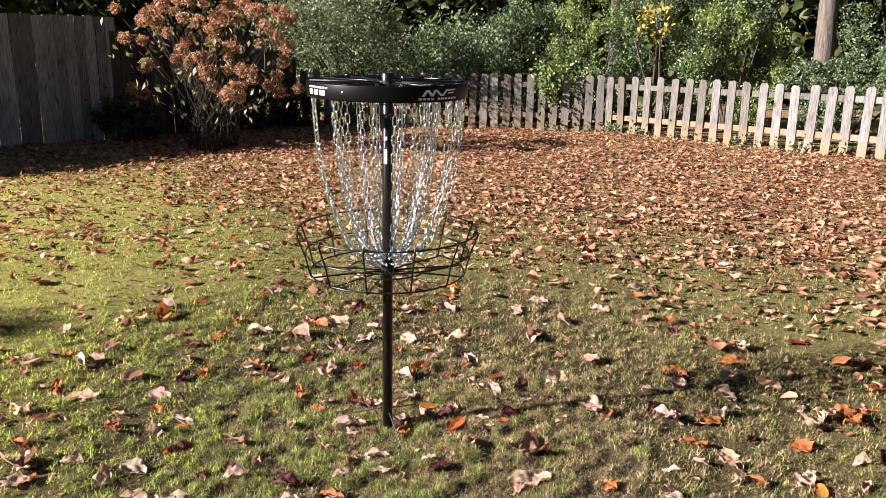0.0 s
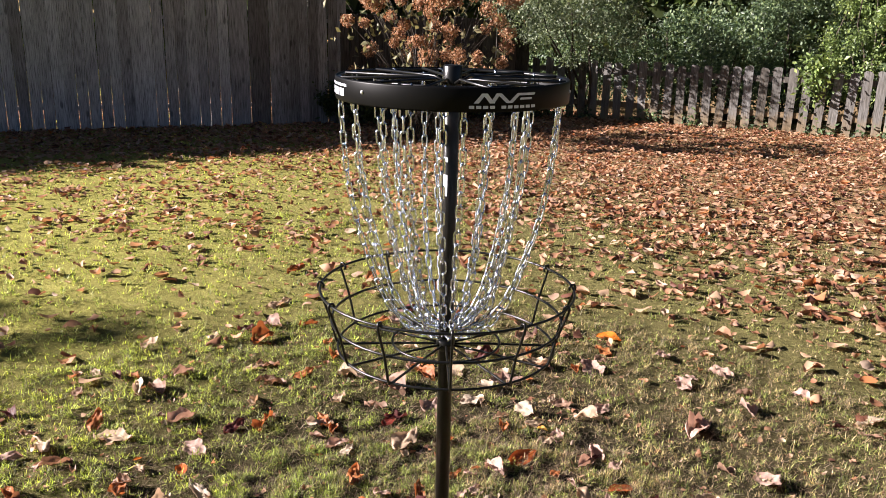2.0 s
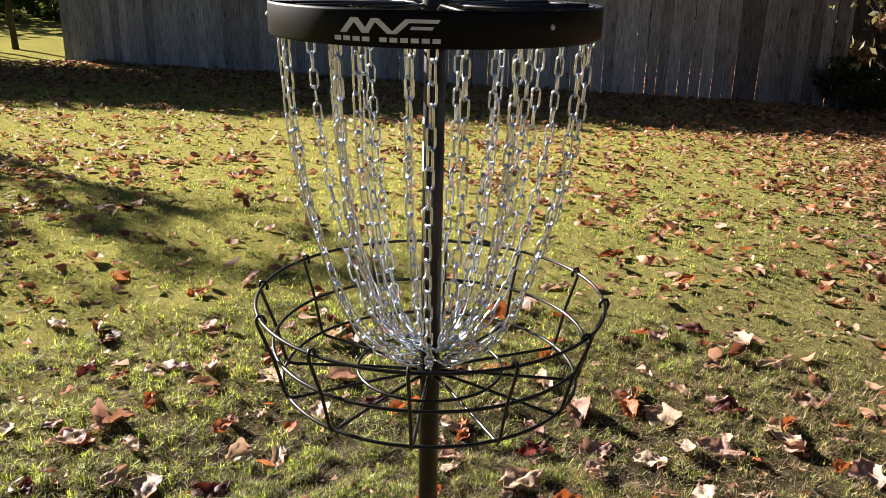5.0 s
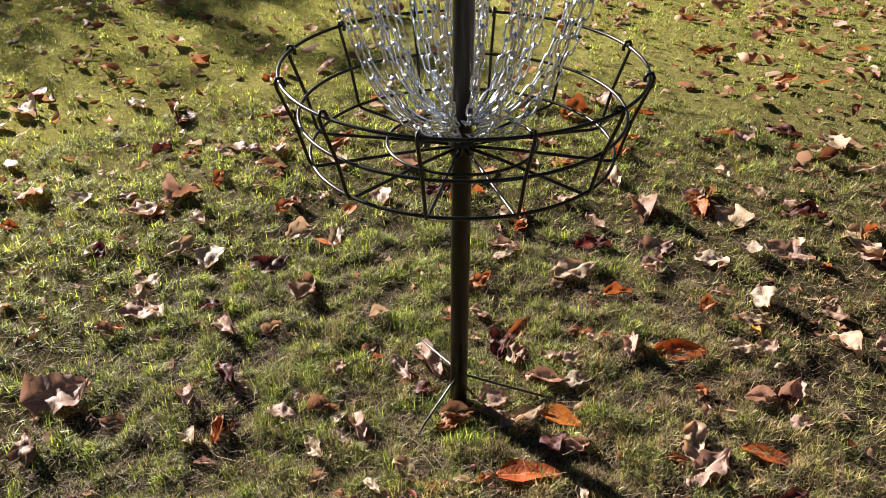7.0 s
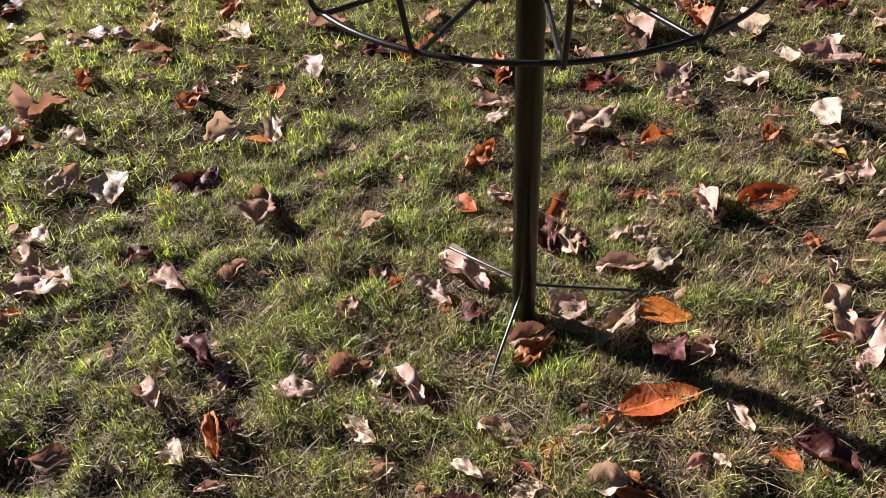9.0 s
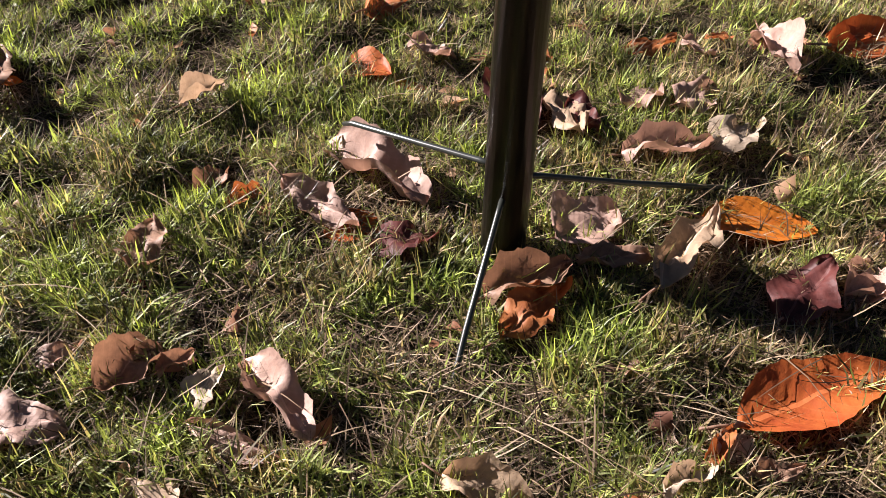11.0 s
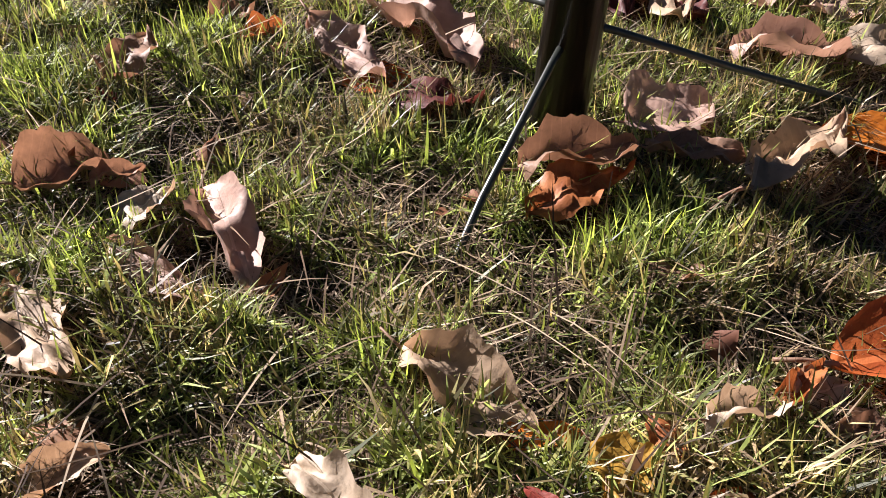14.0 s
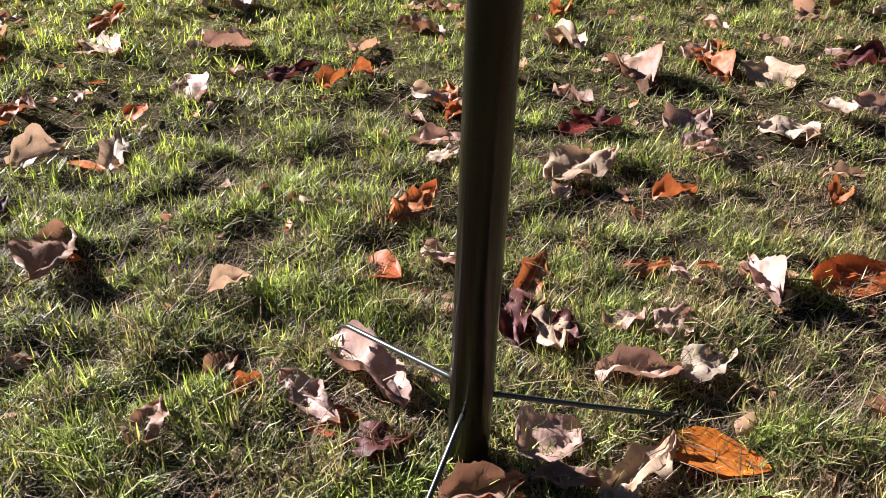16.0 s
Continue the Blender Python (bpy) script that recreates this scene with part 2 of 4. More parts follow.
def mat_bark(name, a, b):
    n = Nodes(name, 0.9, spec=0.2)
    v = n.coords(scale=(4, 4, 0.8))
    g = n.noise(v, 7, 6, 0.7)
    n.color(n.ramp(g, ((0.3, a), (0.7, b))))
    n.bump(g, 0.8, 0.03)
    return n.m


M_GROUND, M_GRASS, M_STRAW, M_LITTER = mat_ground(), mat_grass(), mat_straw(), mat_litter()
M_LEAF = {k: mat_leaf(k) for k in LEAF_TINTS}
M_BLACK, M_POLE, M_ZINC = mat_black(), mat_pole(), mat_zinc()
M_BAND = mat_plain("black_plastic_band", (0.0016, 0.0016, 0.0017), 0.42, (0.0024, 0.0023, 0.0022))
M_BAND.node_tree.nodes["Principled BSDF"].inputs["Specular IOR Level"].default_value = 0.12
M_LOGO = mat_plain("pale_print", (0.72, 0.74, 0.78), 0.5, (0.6, 0.62, 0.68))
M_RIVET = mat_plain("bare_rivet", (0.6, 0.6, 0.58), 0.4)
M_ROD = mat_plain("worn_black_rod", (0.018, 0.02, 0.018), 0.3, (0.035, 0.04, 0.035), 60)
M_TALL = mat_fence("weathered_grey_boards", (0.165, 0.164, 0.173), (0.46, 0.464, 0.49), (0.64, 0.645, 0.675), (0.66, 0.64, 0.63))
# Boards towards the corner: browner wood, with the shade there put into the colour.
M_LOW_SHADED = mat_fence("brown_boards_shade_darkened", (0.022, 0.019, 0.018), (0.065, 0.057, 0.052), (0.11, 0.099, 0.09), (0.6, 0.57, 0.54))
M_TALL_SHADED = mat_fence("grey_boards_half_shaded", (0.095, 0.092, 0.093), (0.28, 0.275, 0.28), (0.42, 0.415, 0.42), (0.63, 0.61, 0.6))
M_PICKET = mat_fence("faded_white_pickets", (0.085, 0.08, 0.073), (0.185, 0.18, 0.172), (0.29, 0.285, 0.275), (0.6, 0.56, 0.5), (0.22, 0.155, 0.08))
GREENS = ((0.1, (0.022, 0.038, 0.02)), (0.4, (0.056, 0.088, 0.045)), (0.65, (0.103, 0.148, 0.072)), (0.9, (0.255, 0.31, 0.15)))
M_HEDGE = mat_foliage("glossy_evergreen_leaves", GREENS, amount=0.24, rough=0.46)
M_SUNLEAF = mat_foliage("light_yellow_green_leaves", ((0.1, (0.05, 0.073, 0.025)), (0.4, (0.12, 0.165, 0.06)), (0.65, (0.17, 0.24, 0.07)), (0.9, (0.33, 0.385, 0.12))), amount=0.3, rough=0.46)
M_FINE = mat_foliage("small_grey_green_leaves", ((0.1, (0.04, 0.058, 0.028)), (0.5, (0.11, 0.138, 0.078)), (0.9, (0.275, 0.31, 0.20))))
M_YELLOW = mat_foliage("yellowing_leaves", ((0.1, (0.12, 0.13, 0.03)), (0.5, (0.25, 0.22, 0.05)), (0.9, (0.42, 0.34, 0.09))))
M_PALELEAF = mat_foliage("pale_dry_leaves", ((0.1, (0.08, 0.085, 0.035)), (0.5, (0.18, 0.17, 0.08)), (0.9, (0.32, 0.28, 0.15))), (1.1, 1.05, 0.8))
M_WOODS = mat_foliage("woodland_leaves", ((0.1, (0.016, 0.03, 0.009)), (0.5, (0.035, 0.055, 0.016)), (0.9, (0.085, 0.1, 0.03))))
M_BARK, M_PALEBARK = mat_bark("dark_bark", (0.03, 0.024, 0.018), (0.09, 0.072, 0.055)), mat_bark("pale_bark", (0.05, 0.042, 0.034), (0.17, 0.145, 0.118))
# Stalk colour kept dark to carry the shade beneath the hydrangea's foliage.
M_STALK = mat_bark("shade_darkened_stalks", (0.022, 0.017, 0.013), (0.07, 0.056, 0.043))
M_BLOOM = mat_foliage("dried_flower_heads", ((0.1, (0.13, 0.06, 0.033)), (0.45, (0.32, 0.17, 0.09)), (0.9, (0.58, 0.40, 0.245))), (1.2, 0.95, 0.7), 0.25, 0.7)
M_GLASS = mat_plain("cloudy_plastic_tube", (0.30, 0.30, 0.29), 0.3, (0.2, 0.19, 0.17))

# ---- building helpers ----


def part(name, bm, material, parent=None, label=""):
    me = bpy.data.meshes.new(name)
    bm.to_mesh(me)
    bm.free()
    me.materials.append(material)
    ob = new(name, me)
    ob.parent = parent
    return tagged(ob, label)


def tri_mesh(name, verts, tris, material, parent=None, smooth=False):
    """A mesh object straight from arrays of points and triangles."""
    me = bpy.data.meshes.new(name)
    me.vertices.add(len(verts))
    me.vertices.foreach_set("co", np.asarray(verts, np.float32).ravel())
    n = len(tris)
    me.loops.add(3 * n)
    me.loops.foreach_set("vertex_index", np.asarray(tris, np.int32).ravel())
    me.polygons.add(n)
    me.polygons.foreach_set("loop_start", np.arange(0, 3 * n, 3, dtype=np.int32))
    if smooth:
        me.polygons.foreach_set("use_smooth", np.ones(n, bool))
    me.materials.append(material)
    me.update(calc_edges=True)
    ob = new(name, me)
    ob.parent = parent
    return ob


def thing(name, at, label, category, group="", rz=0.0, kind=""):
    ob = new(name)
    ob.empty_display_size = 0.05
    ob.matrix_world = pose(*at, 0, 0, rz)
    return tagged(ob, label, category, group, kind)


def tube(bm, pts, r, sides=8, closed=False, caps=True):
    """A round rod along points; r is one radius or one for each point."""
    pts = [Vector(p) for p in pts]
    n = len(pts)
    rs = r if isinstance(r, (list, tuple)) else [r] * n
    ref = None
    rings = []
    for i, p in enumerate(pts):
        a = pts[(i - 1) % n] if (closed or i > 0) else p
        b = pts[(i + 1) % n] if (closed or i < n - 1) else p
        d = (b - a).normalized()
        if ref is None:
            ref = d.orthogonal().normalized()
        u = (ref - d * ref.dot(d)).normalized()
        ref = u
        w = d.cross(u)
        rings.append([bm.verts.new(p + (u * math.cos(k * math.tau / sides) + w * math.sin(k * math.tau / sides)) * rs[i]) for k in range(sides)])
    last = n if closed else n - 1
    for i in range(last):
        A, B = rings[i], rings[(i + 1) % n]
        for k in range(sides):
            f = bm.faces.new((A[k], A[(k + 1) % sides], B[(k + 1) % sides], B[k]))
            f.smooth = True
    if caps and not closed:
        bm.faces.new(rings[0][::-1])
        bm.faces.new(rings[-1])
    return bm


def circle(r, z, n=72, a0=0.0):
    return [(r * math.cos(a0 + k * math.tau / n), r * math.sin(a0 + k * math.tau / n), z) for k in range(n)]


def lathe(bm, profile, n=32):
    rings = [[bm.verts.new((r * math.cos(k * math.tau / n), r * math.sin(k * math.tau / n), z)) for k in range(n)] for r, z in profile]
    for A, B in zip(rings, rings[1:]):
        for k in range(n):
            f = bm.faces.new((A[k], A[(k + 1) % n], B[(k + 1) % n], B[k]))
            f.smooth = True
    return rings


def smoothstep(a, b, x):
    t = np.clip((x - a) / (b - a), 0, 1)
    return t * t * (3 - 2 * t)


def lumps(x, y):
    """Uneven hummocks a hand's breadth across, from -1 to 1."""
    v = 0.0
    for k, (w, a) in enumerate(((15, 0.4), (21, 1.7), (28, 2.6), (37, 0.9), (49, 2.1), (63, 3.0))):
        v = v + np.sin(w * (x * math.cos(a) + y * math.sin(a)) + 1.3 * k + 1.7 * np.sin(0.43 * w * (y * math.cos(a) - x * math.sin(a)) + k))
    return np.tanh(0.75 * v)


def ground_z(x, y):
    """The lie of the land: level round the basket, falling gently to the fences."""
    x, y = np.asarray(x, float), np.asarray(y, float)
    r = np.hypot(x, y)
    p = 0.6 * np.tanh((0.015 * x - 0.0235 * y) / 0.6)
    bumps = 0.009 * lumps(x, y) * np.exp(-((r / 5) ** 2)) + 0.006 * np.sin(3.1 * x + 1.0) * np.cos(2.7 * y) + 0.004 * np.sin(7.3 * x + 4.1 * y) * np.exp(-((r / 30) ** 2))
    return p * smoothstep(0.8, 5.0, r) + bumps * smoothstep(0.05, 0.4, r)


def gz(x, y):
    return float(ground_z(x, y))


# ---- ground ----
half = np.concatenate([np.arange(0, 3, 0.06), np.arange(3, 14, 0.25), 14 * 1.25 ** np.arange(0, 20)])
axis = np.concatenate([-half[:0:-1], half])
gx, gy = np.meshgrid(axis, axis, indexing="ij")
n = len(axis)
idx = np.arange(n * n).reshape(n, n)
quads = np.stack([idx[:-1, :-1], idx[1:, :-1], idx[1:, 1:], idx[:-1, 1:]], -1).reshape(-1, 4)
tris = np.concatenate([quads[:, [0, 1, 2]], quads[:, [0, 2, 3]]])
ground = tri_mesh("ground", np.stack([gx, gy, ground_z(gx, gy)], -1).reshape(-1, 3), tris, M_GROUND, smooth=True)
tagged(ground, "backyard soil and thatch under a thin autumn lawn", "ground", kind="structure")

rng = np.random.default_rng(7)


def blades(xy, length, width, lean, az, segs, bend, rise=-0.004):
    """Curved, tapering grass blades at points, as arrays of verts and triangles."""
    n = len(xy)
    base = np.column_stack([xy, ground_z(xy[:, 0], xy[:, 1]) + rise])
    out = np.column_stack([np.cos(az), np.sin(az), np.zeros(n)])
    side = np.column_stack([-np.sin(az), np.cos(az), np.zeros(n)])
    p, ang = base.copy(), lean.copy()
    vs = [base - side * width[:, None] / 2, base + side * width[:, None] / 2]
    for s in range(1, segs + 1):
        p = p + (out * np.sin(ang)[:, None] + np.array([0, 0, 1.0]) * np.cos(ang)[:, None]) * (length / segs)[:, None]
        ang = np.minimum(ang + bend / segs, 1.9)
        if s < segs:
            w = (width * (1 - 0.6 * s / segs))[:, None] / 2
            vs += [p - side * w, p + side * w]
        else:
            vs.append(p)
    k = 2 * segs + 1
    verts = np.stack(vs, 1).reshape(-1, 3)
    t = []
    for s in range(segs - 1):
        a = 2 * s
        t += [(a, a + 1, a + 3), (a, a + 3, a + 2)]
    a = 2 * (segs - 1)
    t.append((a, a + 1, a + 2))
    tris = (np.array(t)[None] + (np.arange(n) * k)[:, None, None]).reshape(-1, 3)
    return verts, tris


def scatter(n, keep):
    """About n points over the yard in the box that keep() names, thinned by its mask."""
    box, mask = keep
    x = rng.uniform(box[0], box[1], n)
    y = rng.uniform(box[2], box[3], n)
    m = mask(x, y)
    return np.column_stack([x[m], y[m]])


def tufts(x, y):
    """Thin and thick patches in the lawn."""
    return 0.5 + 0.22 * lumps(x, y) + 0.24 * lumps(2.6 * x + 0.7, 2.6 * y) + 0.14 * np.sin(9 * x + 3 * np.sin(5 * y)) * np.sin(8 * y + 2.5 * np.sin(6 * x))


def seen_side(x, y):
    """The part of the lawn in front of the walk and up to the fences."""
    return (x > -13.2) & (y > -1.7 + 0.9 * np.maximum(x - 0.9, 0) + 0.5 * np.minimum(x + 1.0, 0)) & (y < 12.4 - 0.45 * np.maximum(x, 0)) & (x < 8)


def grass():
    allv, allt, dead, off = [], [], [], 0

    def add(v, t, straw=0):
        nonlocal off
        allv.append(v)
        dead.append(np.full(len(t), straw, np.int32))
        allt.append(t + off)
        off += len(v)

    def fine(box, mask, n, lmin, lmax, wmin, wmax, segs, straw):
        """About n blades over the box, as sprigs that branch from creeping shoots: thick in tufts, thin between them, with dead blades on the soil."""
        per = 6
        c = scatter(n // per, (box, lambda x, y: mask(x, y) & (rng.random(len(x)) < 0.26 + 0.74 * smoothstep(0.3, 0.64, tufts(x, y))) & uncovered(x, y)))
        thick = np.clip(tufts(c[:, 0], c[:, 1]), 0, 1)
        k = len(c) * per
        az0 = np.repeat(rng.uniform(0, math.tau, len(c)), per)
        az = az0 + np.tile(np.arange(per) * 2.4, len(c)) + rng.normal(0, 0.9, k)
        high = np.repeat(rng.random(len(c)) ** 1.3 * 0.5 * lmax * (0.25 + 1.0 * thick), per)
        step = np.tile(np.linspace(0, 1, per), len(c))
        xy = np.repeat(c, per, axis=0) + np.column_stack([np.cos(az0), np.sin(az0)]) * (step * 0.35 * lmax)[:, None]
        vigour = np.repeat(rng.uniform(0.6, 1.2, len(c)) * (0.6 + 0.45 * thick), per)
        ln = (lmin + (lmax - lmin) * rng.random(k) ** 1.5) * vigour
        lean = np.clip(rng.normal(0.95, 0.5, k), 0.05, 1.75)
        add(*blades(xy, ln, wmin + (wmax - wmin) * rng.random(k) ** 1.6, lean, az, segs, rng.normal(0.25, 0.7, k), high * (0.4 + 0.6 * step) - 0.003))
        if straw:
            xy = scatter(int(n * straw), (box, mask))
            k = len(xy)
            add(*blades(xy, rng.uniform(lmin, 1.2 * lmax, k), rng.uniform(0.7 * wmin, 0.6 * wmax, k), rng.uniform(1.0, 1.6, k), rng.uniform(0, math.tau, k), segs, rng.normal(0.1, 0.4, k), rng.uniform(-0.002, 0.006, k)), 1)

    spots = np.array(LEAF_SPOTS)

    def uncovered(x, y):
        """False for most shoots that stand under a fallen leaf."""
        free = np.ones(len(x), bool)
        for lx, ly, lr in spots[np.hypot(spots[:, 0] - 0.1, spots[:, 1] + 0.05) < 1.3]:
            free &= (np.hypot(x - lx, y - ly) > lr) | (rng.random(len(x)) < 0.2)
        return free

    def disc(a, b, cx=0.1, cy=-0.05):
        return lambda x, y: (np.hypot(x - cx, y - cy) >= a) & (np.hypot(x - cx, y - cy) < b) & seen_side(x, y)

    def open_lawn(x, y):
        return disc(4.7, 16)(x, y) & (rng.random(len(x)) > 0.75 * smoothstep(4.5, 7.0, y + 0.42 * x))

    fine((-0.40, 0.60, -0.52, 0.46), disc(0.025, 0.46), 400000, 0.010, 0.036, 0.0009, 0.0026, 2, 0.16)
    fine((-0.80, 1.0, -0.95, 0.86), disc(0.46, 0.92), 470000, 0.012, 0.036, 0.0014, 0.0031, 1, 0.3)
    fine((-2.0, 2.2, -2.05, 2.05), disc(0.92, 2.1), 560000, 0.014, 0.040, 0.0019, 0.0038, 1, 0.2)
    fine((-4.6, 4.8, -3.6, 4.7), disc(2.1, 4.7), 570000, 0.016, 0.040, 0.0026, 0.0052, 1, 0.06)
    fine((-13, 8, -7, 12.5), open_lawn, 400000, 0.02, 0.04, 0.006, 0.012, 1, 0.0)
    fine((-13, 9, -9, 8), lambda x, y: (np.hypot(x, y) < 10) & ~seen_side(x, y), 90000, 0.02, 0.04, 0.006, 0.012, 1, 0.0)
    for r0, count in ((0.5, 1300), (1.3, 4200)):
        xy = scatter(count, ((0.1 - r0, 0.1 + r0, -0.05 - r0, -0.05 + r0), disc(0.03, r0)))
        k = len(xy)
        add(*blades(xy, rng.uniform(0.03, 0.085, k), rng.uniform(0.0009, 0.0016, k), rng.uniform(1.0, 1.5, k), rng.uniform(0, math.tau, k), 4, rng.normal(0.5, 0.6, k), rng.uniform(0.003, 0.016, k)), 1)
    v, t = np.concatenate(allv), np.concatenate(allt)
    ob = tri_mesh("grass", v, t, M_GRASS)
    ob.data.materials.append(M_STRAW)
    ob.data.polygons.foreach_set("material_index", np.concatenate(dead))
    return tagged(ob, "short patchy green and straw-coloured lawn grass", "grass", kind="stuff")


# ---- fallen leaves lying thick over the far lawn ----


def litter_density(x, y):
    u = y + 0.42 * x
    far = (0.10 * smoothstep(-0.8, 1.8, u) + 0.90 * smoothstep(1.3, 5.2, u)) * (0.36 + 0.64 * smoothstep(-7, -1.5, x + 0.25 * y))
    fence = smoothstep(-3.4, -5.6, x - 0.6 * (y - 8)) * 0.95
    clump = 0.55 + 0.45 * np.sin(2.3 * x + 1.7 * np.sin(1.9 * y)) * np.sin(2.1 * y + 1.3 * np.sin(2.6 * x))
    drift = smoothstep(0.35, 0.95, 0.5 + 0.5 * np.sin(4.7 * x + 2.3 * np.sin(3.1 * y)) * np.sin(5.3 * y + 1.9 * np.sin(4.3 * x)))
    open_lawn = (0.06 + 0.17 * drift) * smoothstep(1.0, 2.6, np.hypot(x, y)) + (0.03 + 0.26 * drift) * smoothstep(3.0, 5.5, np.hypot(x, y))
    return np.clip(open_lawn + far * (0.3 + 0.7 * clump) * (0.72 + 0.45 * drift) + fence * clump, 0, 1)


def curled_leaves(xy, size, lift, segs=3):
    """Leaves of a folded diamond outline, each bent along its length and tipped at random."""
    n = len(xy)
    az, tilt, roll = rng.uniform(0, math.tau, n), rng.normal(0, 0.2, n), rng.normal(0, 0.24, n)
    bend, cup = rng.normal(0.35, 0.6, n), rng.normal(0.09, 0.2, n)
    wid = rng.uniform(0.17, 0.40, n)
    us = np.linspace(0, 1, segs + 1)
    out = []
    for u in us:
        w = wid * (math.sin(math.pi * min(max(u, 0), 1)) ** 0.7 if 0 < u < 1 else 0.0)
        x = (u - 0.5)
        z = bend * (u - 0.5) ** 2
        if 0 < u < 1:
            out += [np.stack([np.full(n, x), -w, z + cup * 0.6], 1), np.stack([np.full(n, x), 0 * w, z - cup * 0.3], 1), np.stack([np.full(n, x), w, z + cup * 0.6], 1)]
        else:
            out.append(np.stack([np.full(n, x), 0 * w, z], 1))
    v = np.stack(out, 1)
    v = (v + rng.normal(0, 1, v.shape) * np.array((0.055, 0.055, 0.035))) * size[:, None, None]
    ct, st, cr, sr, ca, sa = np.cos(tilt), np.sin(tilt), np.cos(roll), np.sin(roll), np.cos(az), np.sin(az)
    x, y, z = v[..., 0], v[..., 1], v[..., 2]
    y, z = y * cr[:, None] - z * sr[:, None], y * sr[:, None] + z * cr[:, None]
    x, z = x * ct[:, None] - z * st[:, None], x * st[:, None] + z * ct[:, None]
    x, y = x * ca[:, None] - y * sa[:, None], x * sa[:, None] + y * ca[:, None]
    base = ground_z(xy[:, 0], xy[:, 1]) + lift - z.min(1) * 0.7
    v = np.stack([x + xy[:, :1], y + xy[:, 1:], z + base[:, None]], -1)
    k = v.shape[1]
    t = []
    first = 1
    t += [(0, 2, 1), (0, 3, 2)]
    for s in range(segs - 2):
        a, b = first + 3 * s, first + 3 * s + 3
        t += [(a, a + 1, b + 1), (a, b + 1, b), (a + 1, a + 2, b + 2), (a + 1, b + 2, b + 1)]
    a = first + 3 * (segs - 2)
    t += [(a, a + 1, k - 1), (a + 1, a + 2, k - 1)]
    return v.reshape(-1, 3), (np.array(t)[None] + (np.arange(n) * k)[:, None, None]).reshape(-1, 3)


def litter():
    xy = scatter(290000, ((-13, 8, -7, 12.5), lambda x, y: seen_side(x, y) & (np.hypot(x, y) > 1.7) & (rng.random(len(x)) < 0.8 * litter_density(x, y) * (0.75 + 0.25 * smoothstep(3.0, 6.0, np.hypot(x, y))))))
    rest = scatter(60000, ((-13, 9, -9, 8), lambda x, y: ~seen_side(x, y) & (rng.random(len(x)) < litter_density(x, y))))
    xy = np.concatenate([xy, rest])
    bits = scatter(2600, ((-1.9, 2.1, -1.9, 1.9), lambda x, y: seen_side(x, y) & (np.hypot(x, y) > 0.05) & (np.hypot(x, y) < 1.9)))
    near = np.hypot(xy[:, 0], xy[:, 1]) < 5.5
    a, b = xy[near], xy[~near]
    v1, t1 = curled_leaves(a, 0.030 + 0.070 * rng.random(len(a)) ** 1.6, 0.012, 4)
    v2, t2 = curled_leaves(b, 0.028 + 0.074 * rng.random(len(b)) ** 1.7, 0.012, 2)
    v3, t3 = curled_leaves(bits, 0.010 + 0.026 * rng.random(len(bits)) ** 1.5, 0.006, 3)
    ob = tri_mesh("leaf_litter", np.concatenate([v1, v2, v3]), np.concatenate([t1, t2 + len(v1), t3 + len(v1) + len(v2)]), M_LITTER, smooth=False)
    return tagged(ob, "curled brown, tan and rust fallen leaves over the lawn", "leaves", kind="stuff")


litter()

# ---- the disc golf basket ----
RIM_R, RIM_Z, MID_R, MID_Z, LOW_R, LOW_Z = 0.329, 0.810, 0.306, 0.727, 0.285, 0.652
BAND_R, BAND_TOP, BAND_LOW, POLE_R, POLE_TOP = 0.282, 1.349, 1.296, 0.0195, 1.375
ROD = 0.0033
PHASE = 5.6

basket = thing("disc_golf_basket", (0, 0, 0), "black portable disc golf basket with hanging silver chains on the lawn", "disc golf basket")
bm = bmesh.new()
lathe(bm, [(0.0, -0.05), (POLE_R, -0.05), (POLE_R, 1.33), (POLE_R * 0.8, 1.334), (0.0, 1.334)], 28)
part("pole", bm, M_POLE, basket, "black steel tube worn brown near the ground")
bm = bmesh.new()
lathe(bm, [(POLE_R + 0.0005, 1.322), (POLE_R + 0.003, 1.322), (POLE_R + 0.0035, 1.326), (POLE_R + 0.0035, 1.372), (POLE_R + 0.001, POLE_TOP), (0.0, POLE_TOP)], 28)
part("pole_cap", bm, M_BLACK, basket, "black round end cap")


def ring(name, r, z, rod, parent, label=""):
    bm = bmesh.new()
    tube(bm, circle(r, z, 96), rod, 8, closed=True)
    return part(name, bm, M_BLACK, parent, label)


ring("rim_ring", RIM_R, RIM_Z, ROD, basket)
ring("middle_ring", MID_R - ROD * 1.6, MID_Z, ROD, basket)
ring("bottom_ring", LOW_R, LOW_Z, ROD, basket)
ring("inner_ring", 0.142, LOW_Z + 0.006, ROD * 0.9, basket)
for k in range(12):
    a = radians(PHASE + 30 * k)
    c, s = math.cos(a), math.sin(a)
    bm = bmesh.new()
    path = [(0.019, LOW_Z - 0.003), (0.1, LOW_Z - 0.002), (LOW_R - 0.012, LOW_Z - 0.0065), (LOW_R + 0.001, LOW_Z - 0.004), (LOW_R + 0.0066, LOW_Z + 0.01),
            (MID_R + 0.0015, MID_Z), (RIM_R + 0.0045, RIM_Z - 0.012), (RIM_R + 0.0075, RIM_Z), (RIM_R + 0.004, RIM_Z + 0.0085), (RIM_R - 0.004, RIM_Z + 0.0075), (RIM_R - 0.0085, RIM_Z - 0.001), (RIM_R - 0.0075, RIM_Z - 0.008)]
    tube(bm, [(r * c, r * s, z) for r, z in path], ROD, 8)
    part("basket_wire", bm, M_BLACK, basket)
bm = bmesh.new()
